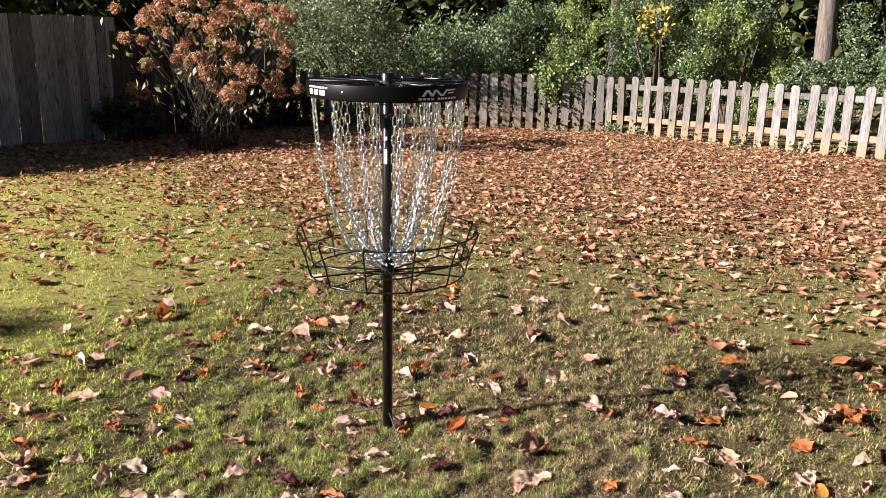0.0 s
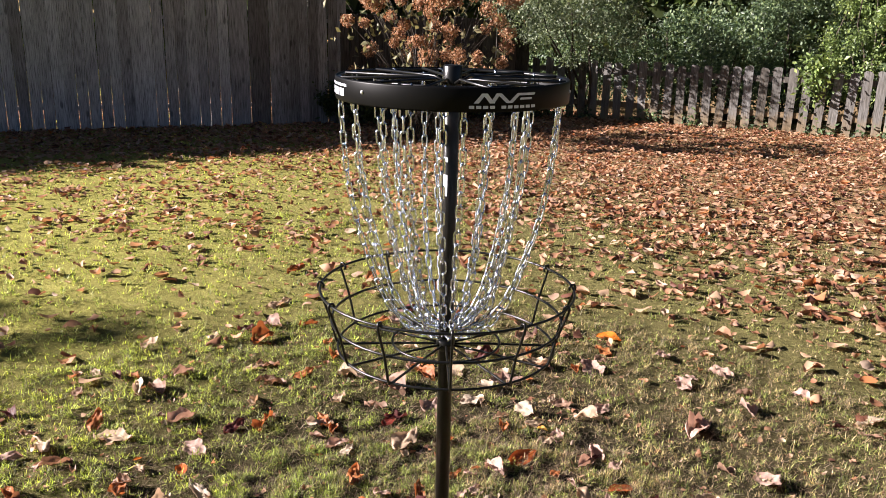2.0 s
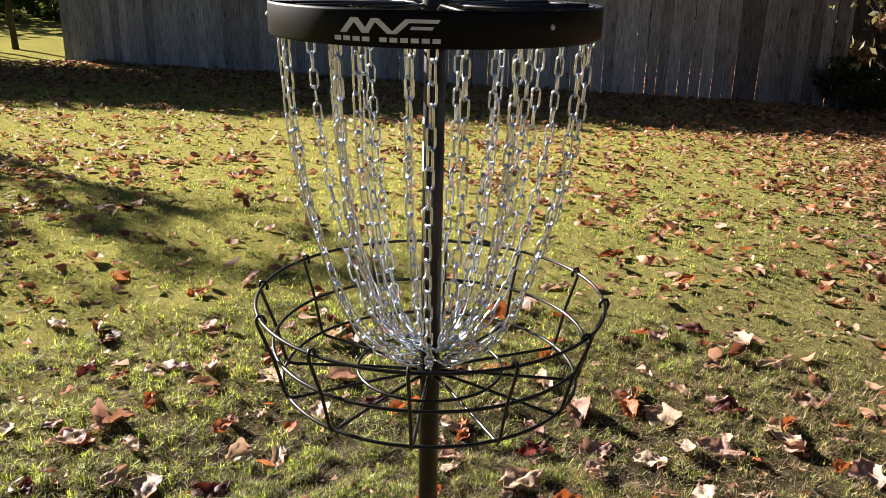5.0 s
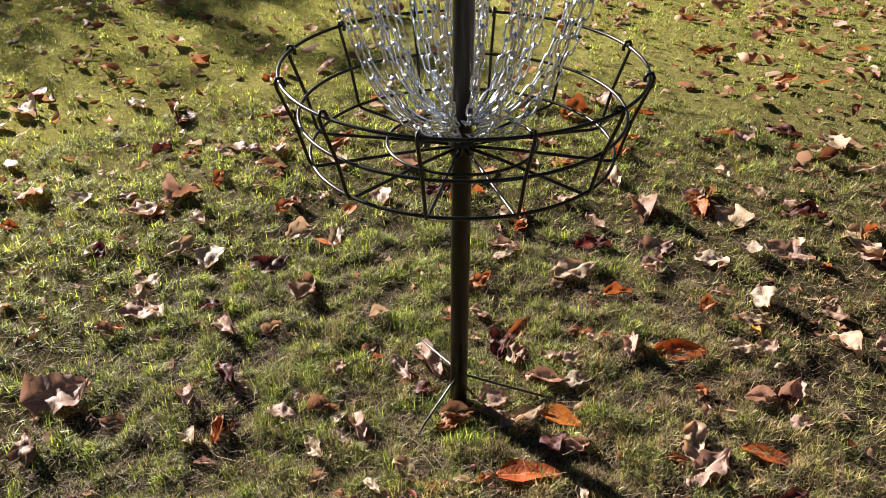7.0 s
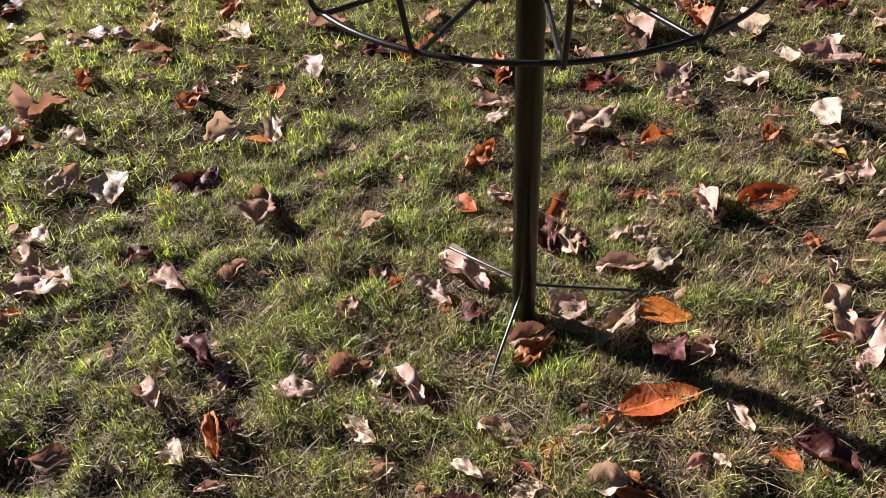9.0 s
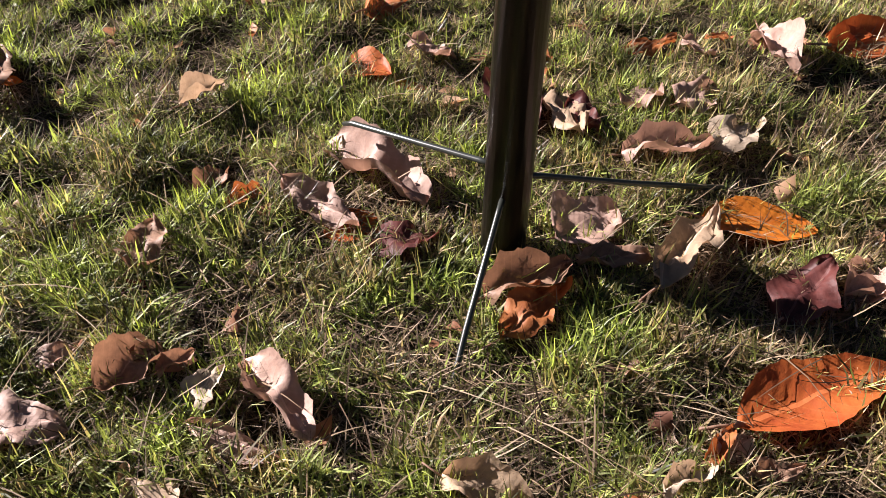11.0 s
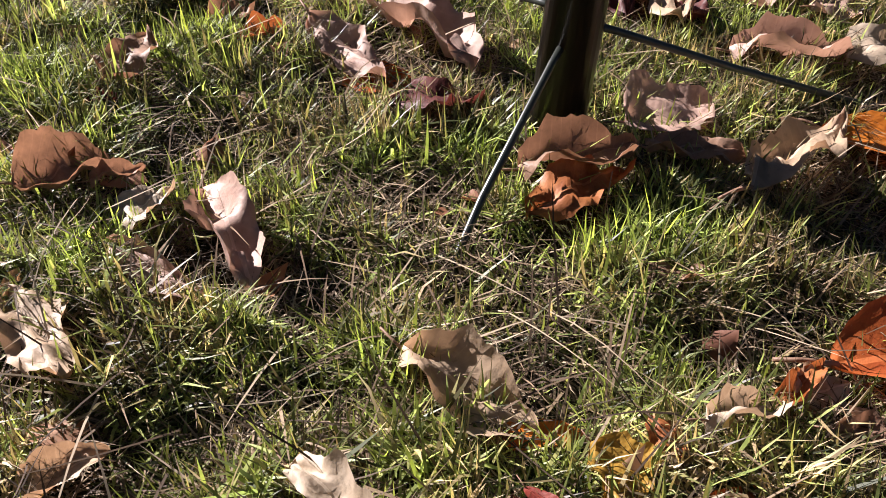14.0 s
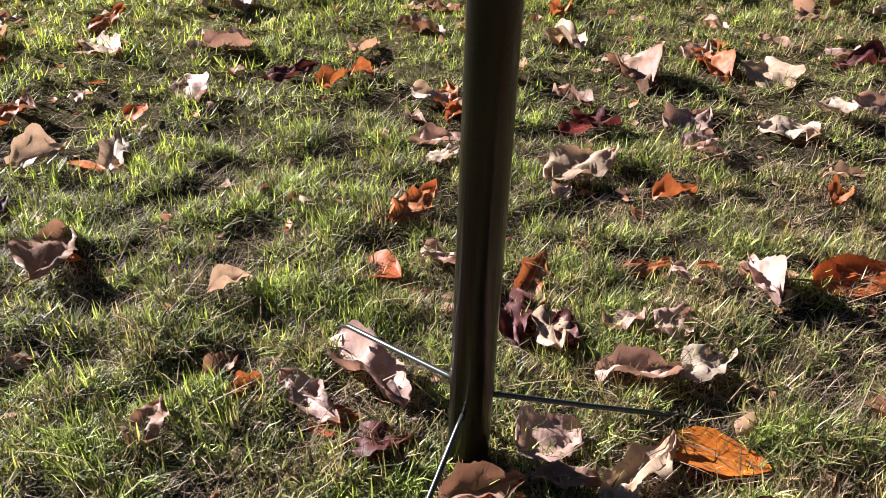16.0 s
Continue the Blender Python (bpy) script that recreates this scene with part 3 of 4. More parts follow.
lathe(bm, [(POLE_R, LOW_Z - 0.018), (POLE_R + 0.005, LOW_Z - 0.017), (POLE_R + 0.006, LOW_Z + 0.016), (POLE_R, LOW_Z + 0.018)], 28)
part("hub_collar", bm, M_BLACK, basket)

# the chain rack and its band
bm = bmesh.new()
lathe(bm, [(BAND_R - 0.003, BAND_LOW), (BAND_R, BAND_LOW), (BAND_R + 0.0015, BAND_LOW + 0.004), (BAND_R + 0.0015, BAND_TOP - 0.004), (BAND_R, BAND_TOP),
           (BAND_R - 0.003, BAND_TOP), (BAND_R - 0.003, BAND_LOW)], 96)
band = part("band", bm, M_BAND, basket, "glossy black plastic band")
rack_z = BAND_TOP - 0.006
ring("rack_ring", BAND_R - 0.0075, rack_z, 0.004, basket)
ring("rack_ring", 0.185, rack_z - 0.004, 0.0035, basket)
for k in range(12):
    a = radians(PHASE + 15 + 30 * k)
    bm = bmesh.new()
    tube(bm, [(0.017 * math.cos(a), 0.017 * math.sin(a), rack_z - 0.012), (0.06 * math.cos(a), 0.06 * math.sin(a), rack_z + 0.002), (0.274 * math.cos(a), 0.274 * math.sin(a), rack_z + 0.003)], 0.0035, 8)
    part("rack_spoke", bm, M_BLACK, basket)


def on_band(pts_uv, lift=0.0022):
    """Outline points (degrees round the band, height) as places just proud of it."""
    return [((BAND_R + lift) * math.cos(radians(a)), (BAND_R + lift) * math.sin(radians(a)), z) for a, z in pts_uv]


def decal(name, shapes, label):
    for (a0, z0), (a1, z1), (a2, z2), (a3, z3) in shapes:
        bm = bmesh.new()
        m = 8
        lo = on_band([(a0 + (a1 - a0) * i / m, z0 + (z1 - z0) * i / m) for i in range(m + 1)])
        hi = on_band([(a3 + (a2 - a3) * i / m, z3 + (z2 - z3) * i / m) for i in range(m + 1)])
        A, B = [bm.verts.new(p) for p in lo], [bm.verts.new(p) for p in hi]
        for i in range(m):
            bm.faces.new((A[i], A[i + 1], B[i + 1], B[i]))
        part(name, bm, M_LOGO, band, label)


def slab(a0, a1, z0, z1, lean=0.0):
    return ((a0, z0), (a1, z0), (a1 + lean, z1), (a0 + lean, z1))


lo, hi = 1.3155, 1.3365
decal("print_stroke", [slab(-47.6, -45.4, lo, hi, 3.6), slab(-40.4, -38.0, lo, hi, -3.6), slab(-40.4, -38.4, lo, hi, 2.9), slab(-32.6, -30.2, lo, hi, -4.9),
                       slab(-32.0, -29.8, lo, hi, 4.8), slab(-27.2, -17.9, hi - 0.0052, hi, 0.6), slab(-26.0, -19.6, lo + 0.0065, lo + 0.011, 0.5)], "pale slanted print stroke")
decal("print_bar", [slab(-49.6 + 3.1 * k + (2.2 if k > 3 else 0), -47.3 + 3.1 * k + (2.2 if k > 3 else 0), 1.3040, 1.3105) for k in range(10)], "small pale print bar")
decal("print_bar", [slab(-138.5 + 3.1 * k, -136.2 + 3.1 * k, 1.3315, 1.3375) for k in range(8)] + [slab(-138 + 7.6 * k, -132.4 + 7.6 * k, 1.3095, 1.3265) for k in range(3)], "bold white print bar")
for a in (-101.4, 18.6, 138.6):
    bm = bmesh.new()
    for r, z in ((0.0045, 1.3255),):
        bmesh.ops.create_uvsphere(bm, u_segments=12, v_segments=6, radius=r, matrix=Matrix.Translation(((BAND_R + 0.001) * math.cos(radians(a)), (BAND_R + 0.001) * math.sin(radians(a)), z)))
    part("rivet", bm, M_RIVET, band, "bare metal rivet head")

# the sticker on the pole
for z0, z1 in ((1.054, 1.108), (1.140, 1.152)):
    bm = bmesh.new()
    cols = []
    for i in range(5):
        a = radians(-112 + 9 * i)
        cols.append([bm.verts.new(((POLE_R + 0.0006) * math.cos(a), (POLE_R + 0.0006) * math.sin(a), z)) for z in (z0, z1)])
    for A, B in zip(cols, cols[1:]):
        bm.faces.new((A[0], B[0], B[1], A[1]))
    part("sticker", bm, M_LOGO, basket, "narrow white sticker on the pole")

# chains: an outer and an inner dozen, each of welded links
PITCH, LINK_L, LINK_W, WIRE = 0.0325, 0.0412, 0.0184, 0.00225


def link_mesh():
    bm = bmesh.new()
    h, w = LINK_L / 2 - WIRE, LINK_W / 2 - WIRE
    pts = []
    for k in range(7):
        a = math.pi * k / 6
        pts.append((w * math.cos(a), 0, h - w + w * math.sin(a)))
    for k in range(7):
        a = math.pi + math.pi * k / 6
        pts.append((w * math.cos(a), 0, -h + w + w * math.sin(a)))
    tube(bm, pts, WIRE, 6, closed=True)
    me = bpy.data.meshes.new("link")
    bm.to_mesh(me)
    bm.free()
    me.materials.append(M_ZINC)
    return me


LINK = link_mesh()


def spline(pts, m=40):
    """Points along a smooth curve through the given (radius, height) pairs."""
    p = [Vector(q) for q in ([pts[0]] + pts + [pts[-1]])]
    out = []
    for i in range(1, len(p) - 2):
        for k in range(m):
            t = k / m
            out.append(0.5 * ((2 * p[i]) + (p[i + 1] - p[i - 1]) * t + (2 * p[i - 1] - 5 * p[i] + 4 * p[i + 1] - p[i + 2]) * t * t + (3 * p[i] - p[i - 1] - 3 * p[i + 1] + p[i + 2]) * t ** 3))
    return out + [Vector(pts[-1])]


def chain(angle, profile, separate, twist, jitter):
    a = radians(angle)
    pts = spline(profile)
    run, places, goal = 0.0, [], PITCH * 0.5
    for p, q in zip(pts, pts[1:]):
        d = (q - p).length
        while d > 0 and run + d >= goal:
            s = (goal - run) / d
            places.append((p + (q - p) * s, (q - p).normalized()))
            goal += PITCH
        run += d
    verts_bm = bmesh.new()
    mats = []
    for i, (p, d) in enumerate(places):
        b = a + jitter * math.sin(i * 0.35 + angle)
        pos = Vector((p.x * math.cos(b), p.x * math.sin(b), p.y))
        z = Vector((d.x * math.cos(b), d.x * math.sin(b), d.y)).normalized()
        x = z.cross(Vector((math.cos(b), math.sin(b), 0.0)))
        x = x.normalized() if x.length > 1e-4 else Vector((-math.sin(b), math.cos(b), 0))
        y = z.cross(x)
        m = Matrix((x, y, z)).transposed().to_4x4()
        m.translation = pos
        mats.append(m @ Matrix.Rotation(radians(twist + (90 if i % 2 else 0)) + 0.12 * math.sin(i * 1.7 + angle), 4, "Z"))
    if separate:
        ob = new("chain")
        ob.empty_display_size = 0.02
        ob.parent = basket
        for m in mats:
            l = new("link", LINK)
            l.parent = ob
            l.matrix_local = m
    else:
        for m in mats:
            verts_bm.from_mesh(LINK)
            bmesh.ops.transform(verts_bm, matrix=m, verts=verts_bm.verts[-len(LINK.vertices):])
        ob = part("chain", verts_bm, M_ZINC, basket)
        for poly in ob.data.polygons:
            poly.use_smooth = True
        return
    verts_bm.free()


OUTER = [(0.272, 1.344), (0.269, 1.26), (0.259, 1.13), (0.243, 1.03), (0.215, 0.925), (0.168, 0.795), (0.118, 0.722), (0.066, 0.692), (0.024, 0.684)]
INNER = [(0.185, 1.340), (0.182, 1.24), (0.172, 1.10), (0.156, 0.98), (0.128, 0.86), (0.092, 0.765), (0.058, 0.722), (0.023, 0.704)]
for k in range(12):
    chain(10 + 30 * k + (k * 7 % 5 - 2) * 0.9, OUTER, True, 20 + 31 * k % 60, 0.012)
for k in range(12):
    chain(0 + 30 * k + (k * 11 % 5 - 2) * 1.2, INNER, False, 35 + 23 * k % 60, 0.02)

# the three wire feet
for az, out, kink, zs in ((-50.5, 0.19, 0.12, (0.076, 0.069, 0.024, -0.03)), (77.0, 0.24, 0.12, (0.082, 0.077, 0.046, 0.008)), (197.0, 0.178, 0.1, (0.088, 0.086, 0.072, 0.057))):
    c, s = math.cos(radians(az)), math.sin(radians(az))
    bm = bmesh.new()
    tube(bm, [(r * c, r * s, z) for r, z in ((0.013, zs[0]), (0.03, zs[1]), (kink, zs[2]), (out, zs[3]), (out + 0.012, zs[3] - 0.006))], [0.0027] * 4 + [0.0022], 8)
    part("foot_rod", bm, M_ROD, basket, "thin dark steel foot rod")

# ---- tall board fence ----


def along(p, q, step, start=0.0):
    d = Vector(q) - Vector(p)
    n = int((d.length - start) / step)
    return [Vector(p) + d.normalized() * (start + i * step) for i in range(n + 1)], d.normalized()


def board_mesh(w, h, t, ear, seed):
    r = random.Random(seed)
    bm = bmesh.new()
    tl, tr = h + r.uniform(-0.012, 0.012), h + r.uniform(-0.012, 0.012)
    outline = [(-w / 2, 0), (w / 2, 0), (w / 2 + r.uniform(-0.002, 0.002), h * 0.5), (w / 2, tr - ear), (w / 2 - ear, tr), (-w / 2 + ear, tl), (-w / 2, tl - ear), (-w / 2 + r.uniform(-0.002, 0.002), h * 0.5)]
    f = bm.faces.new([bm.verts.new((x, 0, z)) for x, z in outline])
    ext = bmesh.ops.extrude_face_region(bm, geom=[f])
    bmesh.ops.translate(bm, vec=(0, t, 0), verts=[v for v in ext["geom"] if isinstance(v, bmesh.types.BMVert)])
    bmesh.ops.recalc_face_normals(bm, faces=bm.faces)
    me = bpy.data.meshes.new("board")
    bm.to_mesh(me)
    bm.free()
    return me


FENCE = ((-13.3, -1.6), (-7.22, 8.12), (-5.85, 11.4))
tall = thing("privacy_fence", (*FENCE[0], gz(*FENCE[0])), "tall weathered grey board fence in shade, browner and coloured darker for it towards its corner", "fence")
low_boards = [board_mesh((0.1415, 0.14, 0.136, 0.1425)[s % 4], 1.62, 0.018, 0.006, 50 + s) for s in range(8)]
tall_meshes = [board_mesh((0.1415, 0.14, 0.136, 0.1425)[s % 4], 1.83, 0.018, 0.006, s) for s in range(8)]
shaded_boards = [me.copy() for me in tall_meshes]
for meshes, wood in ((tall_meshes, M_TALL), (shaded_boards, M_TALL_SHADED), (low_boards, M_LOW_SHADED)):
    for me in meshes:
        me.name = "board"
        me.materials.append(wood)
r = random.Random(4)
for p0, p1, kinds, wood in zip(FENCE, FENCE[1:], (tall_meshes, low_boards), (M_TALL, M_LOW_SHADED)):
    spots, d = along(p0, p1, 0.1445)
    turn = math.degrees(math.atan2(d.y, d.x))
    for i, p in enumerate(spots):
        # The last ten tall boards take the colour that carries the shade.
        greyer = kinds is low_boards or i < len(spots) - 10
        b = new("board", (kinds if greyer else shaded_boards)[r.randrange(8)])
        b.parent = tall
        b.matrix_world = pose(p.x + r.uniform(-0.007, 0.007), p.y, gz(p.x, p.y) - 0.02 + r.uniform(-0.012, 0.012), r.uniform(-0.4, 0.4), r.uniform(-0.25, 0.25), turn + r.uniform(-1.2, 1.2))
    nrm = Vector((-d.y, d.x))
    for z in (0.3, 0.95, 1.5):
        bm = bmesh.new()
        pts = []
        for p in spots[::12] + [spots[-1]]:
            q = p + nrm * 0.045
            pts.append((q.x, q.y, gz(p.x, p.y) + z))
        tube(bm, pts, 0.035, 4)
        rail = part("rail", bm, wood, tall)
        rail.matrix_parent_inverse = tall.matrix_world.inverted()

# ---- picket fence ----
PK = ((-5.74, 11.4), (-0.3, 12.1), (3.15, 10.0), (7.4, 7.2))
picket_meshes = [board_mesh(0.128, 1.02, 0.02, 0.026, 100 + s) for s in range(8)]
for me in picket_meshes:
    me.name = "picket"
    me.materials.append(M_PICKET)
picket = thing("picket_fence", (*PK[1], gz(*PK[1])), "low faded white wooden picket fence with two rails", "fence")
inv = picket.matrix_world.inverted()
for p0, p1 in zip(PK, PK[1:]):
    spots, d = along(p0, p1, 0.205 if p0[0] < -5 else 0.252, 0.04)
    turn = math.degrees(math.atan2(d.y, d.x))
    nrm = Vector((-d.y, d.x))
    for p in spots:
        b = new("picket", picket_meshes[r.randrange(8)])
        b.parent = picket
        b.matrix_world = pose(p.x, p.y, gz(p.x, p.y) - 0.05 + r.uniform(-0.03, 0.015), r.uniform(-1.2, 1.2), r.uniform(-1.6, 1.6), turn + r.uniform(-2, 2))
    for z in (0.27, 0.8):
        bm = bmesh.new()
        ends = [Vector(p0) + nrm * 0.042, Vector(p1) + nrm * 0.042]
        vs = []
        for q in ends:
            g = gz(q.x, q.y) + z
            vs.append([bm.verts.new((q.x + nrm.x * u, q.y + nrm.y * u, g + w)) for u, w in ((-0.02, -0.043), (0.02, -0.043), (0.02, 0.043), (-0.02, 0.043))])
        for k in range(4):
            bm.faces.new((vs[0][k], vs[0][(k + 1) % 4], vs[1][(k + 1) % 4], vs[1][k]))
        bm.faces.new(vs[0][::-1])
        bm.faces.new(vs[1])
        part("rail", bm, M_PICKET, picket).matrix_parent_inverse = inv

# ---- foliage ----


def leaf_cloud(centres, size, droop=0.3):
    """Folded four-cornered leaves at points, turned every way."""
    n = len(centres)
    s = rng.uniform(0.6, 1.25, n) * size
    d = rng.normal(0, 1, (n, 3))
    d[:, 2] -= droop
    d /= np.linalg.norm(d, axis=1)[:, None]
    u = np.cross(d, rng.normal(0, 1, (n, 3)))
    u /= np.linalg.norm(u, axis=1)[:, None]
    w = np.cross(d, u)
    a, c = centres, centres + d * s[:, None]
    m = centres + d * (s * 0.45)[:, None]
    l = m + u * (s * 0.27)[:, None] + w * (s * 0.08)[:, None]
    rr = m - u * (s * 0.27)[:, None] + w * (s * 0.08)[:, None]
    v = np.stack([a, l, c, rr], 1).reshape(-1, 3)
    t = (np.array([[0, 1, 2], [0, 2, 3]])[None] + (np.arange(n) * 4)[:, None, None]).reshape(-1, 3)
    return v, t


def crown_points(n, centre, radius, clumps, spread=0.27, shell=0.62):
    """Points gathered in uneven clumps over a rough ellipsoid."""
    c = rng.normal(0, 1, (clumps, 3))
    c /= np.linalg.norm(c, axis=1)[:, None]
    c *= (shell + (1 - shell) * rng.random((clumps, 1)))
    k = rng.integers(0, clumps, n)
    local = rng.normal(0, 1, (n, 3))
    local *= (spread * rng.uniform(0.6, 1.2, clumps))[k][:, None]
    return np.asarray(centre) + (c[k] + local * 0.62) * np.asarray(radius)


def limb(bm, p, q, r0, r1, wob=0.08, m=5):
    p, q = Vector(p), Vector(q)
    pts = [p.lerp(q, i / m) + Vector(tuple(rng.normal(0, wob, 3))) * (0 if i in (0, m) else 1) * (q - p).length * 0.3 for i in range(m + 1)]
    tube(bm, pts, [r0 + (r1 - r0) * i / m for i in range(m + 1)], 7)


def shrub(name, at, radius, z0, height, n, size, material, label, category="shrub", bark=M_BARK, clumps=26, stems=6, group="", wide=1.0, shell=0.62, spread=0.27, over=(0, 0)):
    base = (at[0], at[1], gz(*at))
    ob = thing(name, base, label, category, group)
    for k in range(stems):
        bm = bmesh.new()
        a = k * math.tau / stems + rng.uniform(-0.3, 0.3)
        rr = radius * rng.uniform(0.3, 0.75)
        limb(bm, (0.05 * math.cos(a), 0.05 * math.sin(a), -0.05), (over[0] + rr * wide * math.cos(a), over[1] + rr * math.sin(a), z0 + height * rng.uniform(0.4, 0.8)), 0.03, 0.008)
        part("stem", bm, bark, ob)
    pts = crown_points(n, (*over, z0 + height / 2), (radius * wide, radius, height / 2), clumps, spread, shell)
    pts = pts[pts[:, 2] > 0.02]
    tri_mesh("crown", *leaf_cloud(pts, size), material, ob)
    return ob


def tree(name, at, height, r0, crown_z, crown_r, n, size, material, label, bark=M_BARK, clumps=40, lean=0.0):
    ob = thing(name, (at[0], at[1], gz(*at)), label, "tree")
    bm = bmesh.new()
    top = Vector((lean, lean * 0.4, height))
    limb(bm, (0, 0, -0.2), top, r0, r0 * 0.35, 0.012, 8)
    for k in range(9):
        z = crown_z + (height - crown_z) * k / 10
        a = k * 2.4
        p = Vector((0, 0, 0)).lerp(top, z / height)
        limb(bm, p, p + Vector((math.cos(a), math.sin(a), 0.55)) * crown_r * 0.75, r0 * 0.3, r0 * 0.06)
    part("trunk", bm, bark, ob)
    if n:
        mid = (crown_z + height) / 2 + 0.3
        pts = crown_points(n, (top.x * 0.7, top.y * 0.7, mid), (crown_r, crown_r, (height - crown_z) / 2 + 0.5), clumps)
        tri_mesh("crown", *leaf_cloud(pts, size), material, ob)
    return ob


EVER = "dense glossy green evergreen shrub behind the picket fence"
shrub("privet_shrub", (-4.9, 11.85), 1.0, 0.95, 1.65, 15000, 0.052, M_FINE, "large fine-leaved grey-green shrub overhanging the fence corner", clumps=110, wide=1.4, shell=0.35, spread=0.17, over=(-0.2, -0.8))
for x, y in ((-5.6, 13.0), (-4.2, 13.4), (-2.9, 13.2), (-2.0, 14.2)):
    shrub("evergreen_shrub", (x, y), 1.15, 0.05, 1.9, 8000, 0.07, M_HEDGE, EVER, group="shrubs behind the picket fence", clumps=30)
for x, y, rad, h, n in ((-0.7, 13.4, 0.95, 2.5, 5500), (0.6, 13.6, 1.2, 2.9, 6500), (-1.9, 13.5, 1.0, 2.4, 5000), (1.75, 13.2, 1.1, 2.4, 6000), (3.6, 12.2, 1.2, 1.35, 6500), (5.0, 11.6, 1.3, 2.3, 6500), (6.6, 10.8, 1.4, 2.6, 6500), (1.3, 14.8, 1.4, 3.4, 6000), (4.9, 14.2, 1.4, 3.4, 6000)):
    shrub("evergreen_shrub", (x, y), rad, 0.1, h, int((2.9 if y < 14 else 1.2) * n), 0.054, M_SUNLEAF if x in (-0.7, 1.75) else M_HEDGE, EVER, group="shrubs behind the picket fence", clumps=60, spread=0.13)
shrub("yellow_sapling", (0.42, 12.7), 0.36, 1.45, 0.75, 240, 0.12, M_YELLOW, "small sapling with bright yellow autumn leaves", clumps=7, stems=3)
tree("hardwood_tree", (3.2, 13.0), 9.0, 0.19, 5.0, 2.4, 5000, 0.13, M_WOODS, "tall hardwood tree with a pale sunlit trunk", M_PALEBARK)
for x, y, r0 in ((-0.1, 14.3, 0.16), (2.4, 16.0, 0.2), (-0.6, 16.5, 0.16), (6.5, 15.0, 0.18), (8.5, 13.0, 0.2)):
    tree("hardwood_tree", (x, y), 10.0, r0, 4.2, 2.8, 6000, 0.15, M_WOODS, "dark-trunked woodland tree behind the shrubs")

# a vine over the pickets and weeds along their foot
vine = thing("ivy_vine", (-1.3, 11.87, gz(-1.3, 11.87)), "green ivy vine hanging over the picket fence", "vine")
pts = np.column_stack([rng.normal(0, 0.13, 480), rng.normal(0, 0.05, 480), 1.15 - np.abs(rng.normal(0, 0.32, 480))])
tri_mesh("crown", *leaf_cloud(pts[pts[:, 2] > 0.05], 0.085), M_SUNLEAF, vine)
wp = []
for p0, p1 in zip(PK, PK[1:]):
    for k in range(20):
        q = Vector(p0).lerp(Vector(p1), rng.random())
        m = int(rng.integers(4, 42))
        c = np.column_stack([rng.normal(q.x, 0.08, m), rng.normal(q.y - 0.06, 0.07, m), np.abs(rng.normal(0, 0.09, m)) + 0.01])
        c[:, 2] += ground_z(c[:, 0], c[:, 1])
        wp.append(c)
tagged(tri_mesh("weeds", *leaf_cloud(np.concatenate(wp), 0.07), M_HEDGE), "small green weeds along the foot of the pickets", "weeds", kind="stuff")

# woods closing the view behind
pts = np.column_stack([rng.uniform(-20, 20, 42000), rng.uniform(0, 3.5, 42000), rng.random(42000) ** 1.1 * 6.5])
pts[:, 1] += 19.5 - 0.012 * (pts[:, 0] - 1) ** 2
pts[:, 2] += ground_z(pts[:, 0], pts[:, 1])
tagged(tri_mesh("woods", *leaf_cloud(pts, 0.46), M_WOODS), "dark mixed woods behind the yard", "woods", kind="stuff")

# trees behind the tall fence
pts = np.column_stack([rng.uniform(0, 12, 16000), rng.uniform(-16, 16, 16000), rng.random(16000) * 4.2])
wx, wy = -27.0 + 0.46 * pts[:, 1] - 0.887 * (pts[:, 0] - 8), 6.0 + 0.887 * pts[:, 1] + 0.46 * (pts[:, 0] - 8)
tagged(tri_mesh("woods", *leaf_cloud(np.column_stack([wx, wy, pts[:, 2] - 0.4]), 0.48), M_WOODS), "dark woods far behind the board fence", "woods", kind="stuff")


def shade_tree(at, top):
    """A clipped evergreen added behind the fence as a shade caster, bare below and dense above."""
    ob = thing("added_evergreen", (*at, gz(*at)), "dark clipped evergreen in a row added behind the board fence to cast the long shade", "tree", "evergreens behind the fence")
    bm = bmesh.new()
    limb(bm, (0, 0, -0.1), (0.05, 0.03, top - 0.2), 0.06, 0.02, 0.03)
    part("trunk", bm, M_BARK, ob)
    m = int(700 * (top - 2.1))
    pts = np.column_stack([rng.uniform(-0.75, 0.75, m), rng.uniform(-0.75, 0.75, m), 2.1 + (top - 2.1) * rng.random(m) ** 0.7 + rng.normal(0, 0.04, m)])
    tri_mesh("crown", *leaf_cloud(pts, 0.2), M_WOODS, ob)


# Added row, largely unseen; its tops are fitted to the shade edge on the lawn.
for i in range(-9, 9):
    shade_tree((-14.6 + 8.4 * i / 14, -1.6 + 13.8 * i / 14), 3.95 - 0.15 * i)
rng = np.random.default_rng(31)
for x, y, height, crown_z, crown_r, n in ((-12.1, -7.15, 4.15, 2.9, 1.1, 1400), (-12.66, -6.2, 4.8, 4.3, 0.75, 520)):
    tree("hardwood_tree", (x, y), height, 0.11, crown_z, crown_r, n, 0.12, M_WOODS, "half-bare tree casting long shadows over the lawn", clumps=16)

# ---- hydrangea with dried flower heads ----


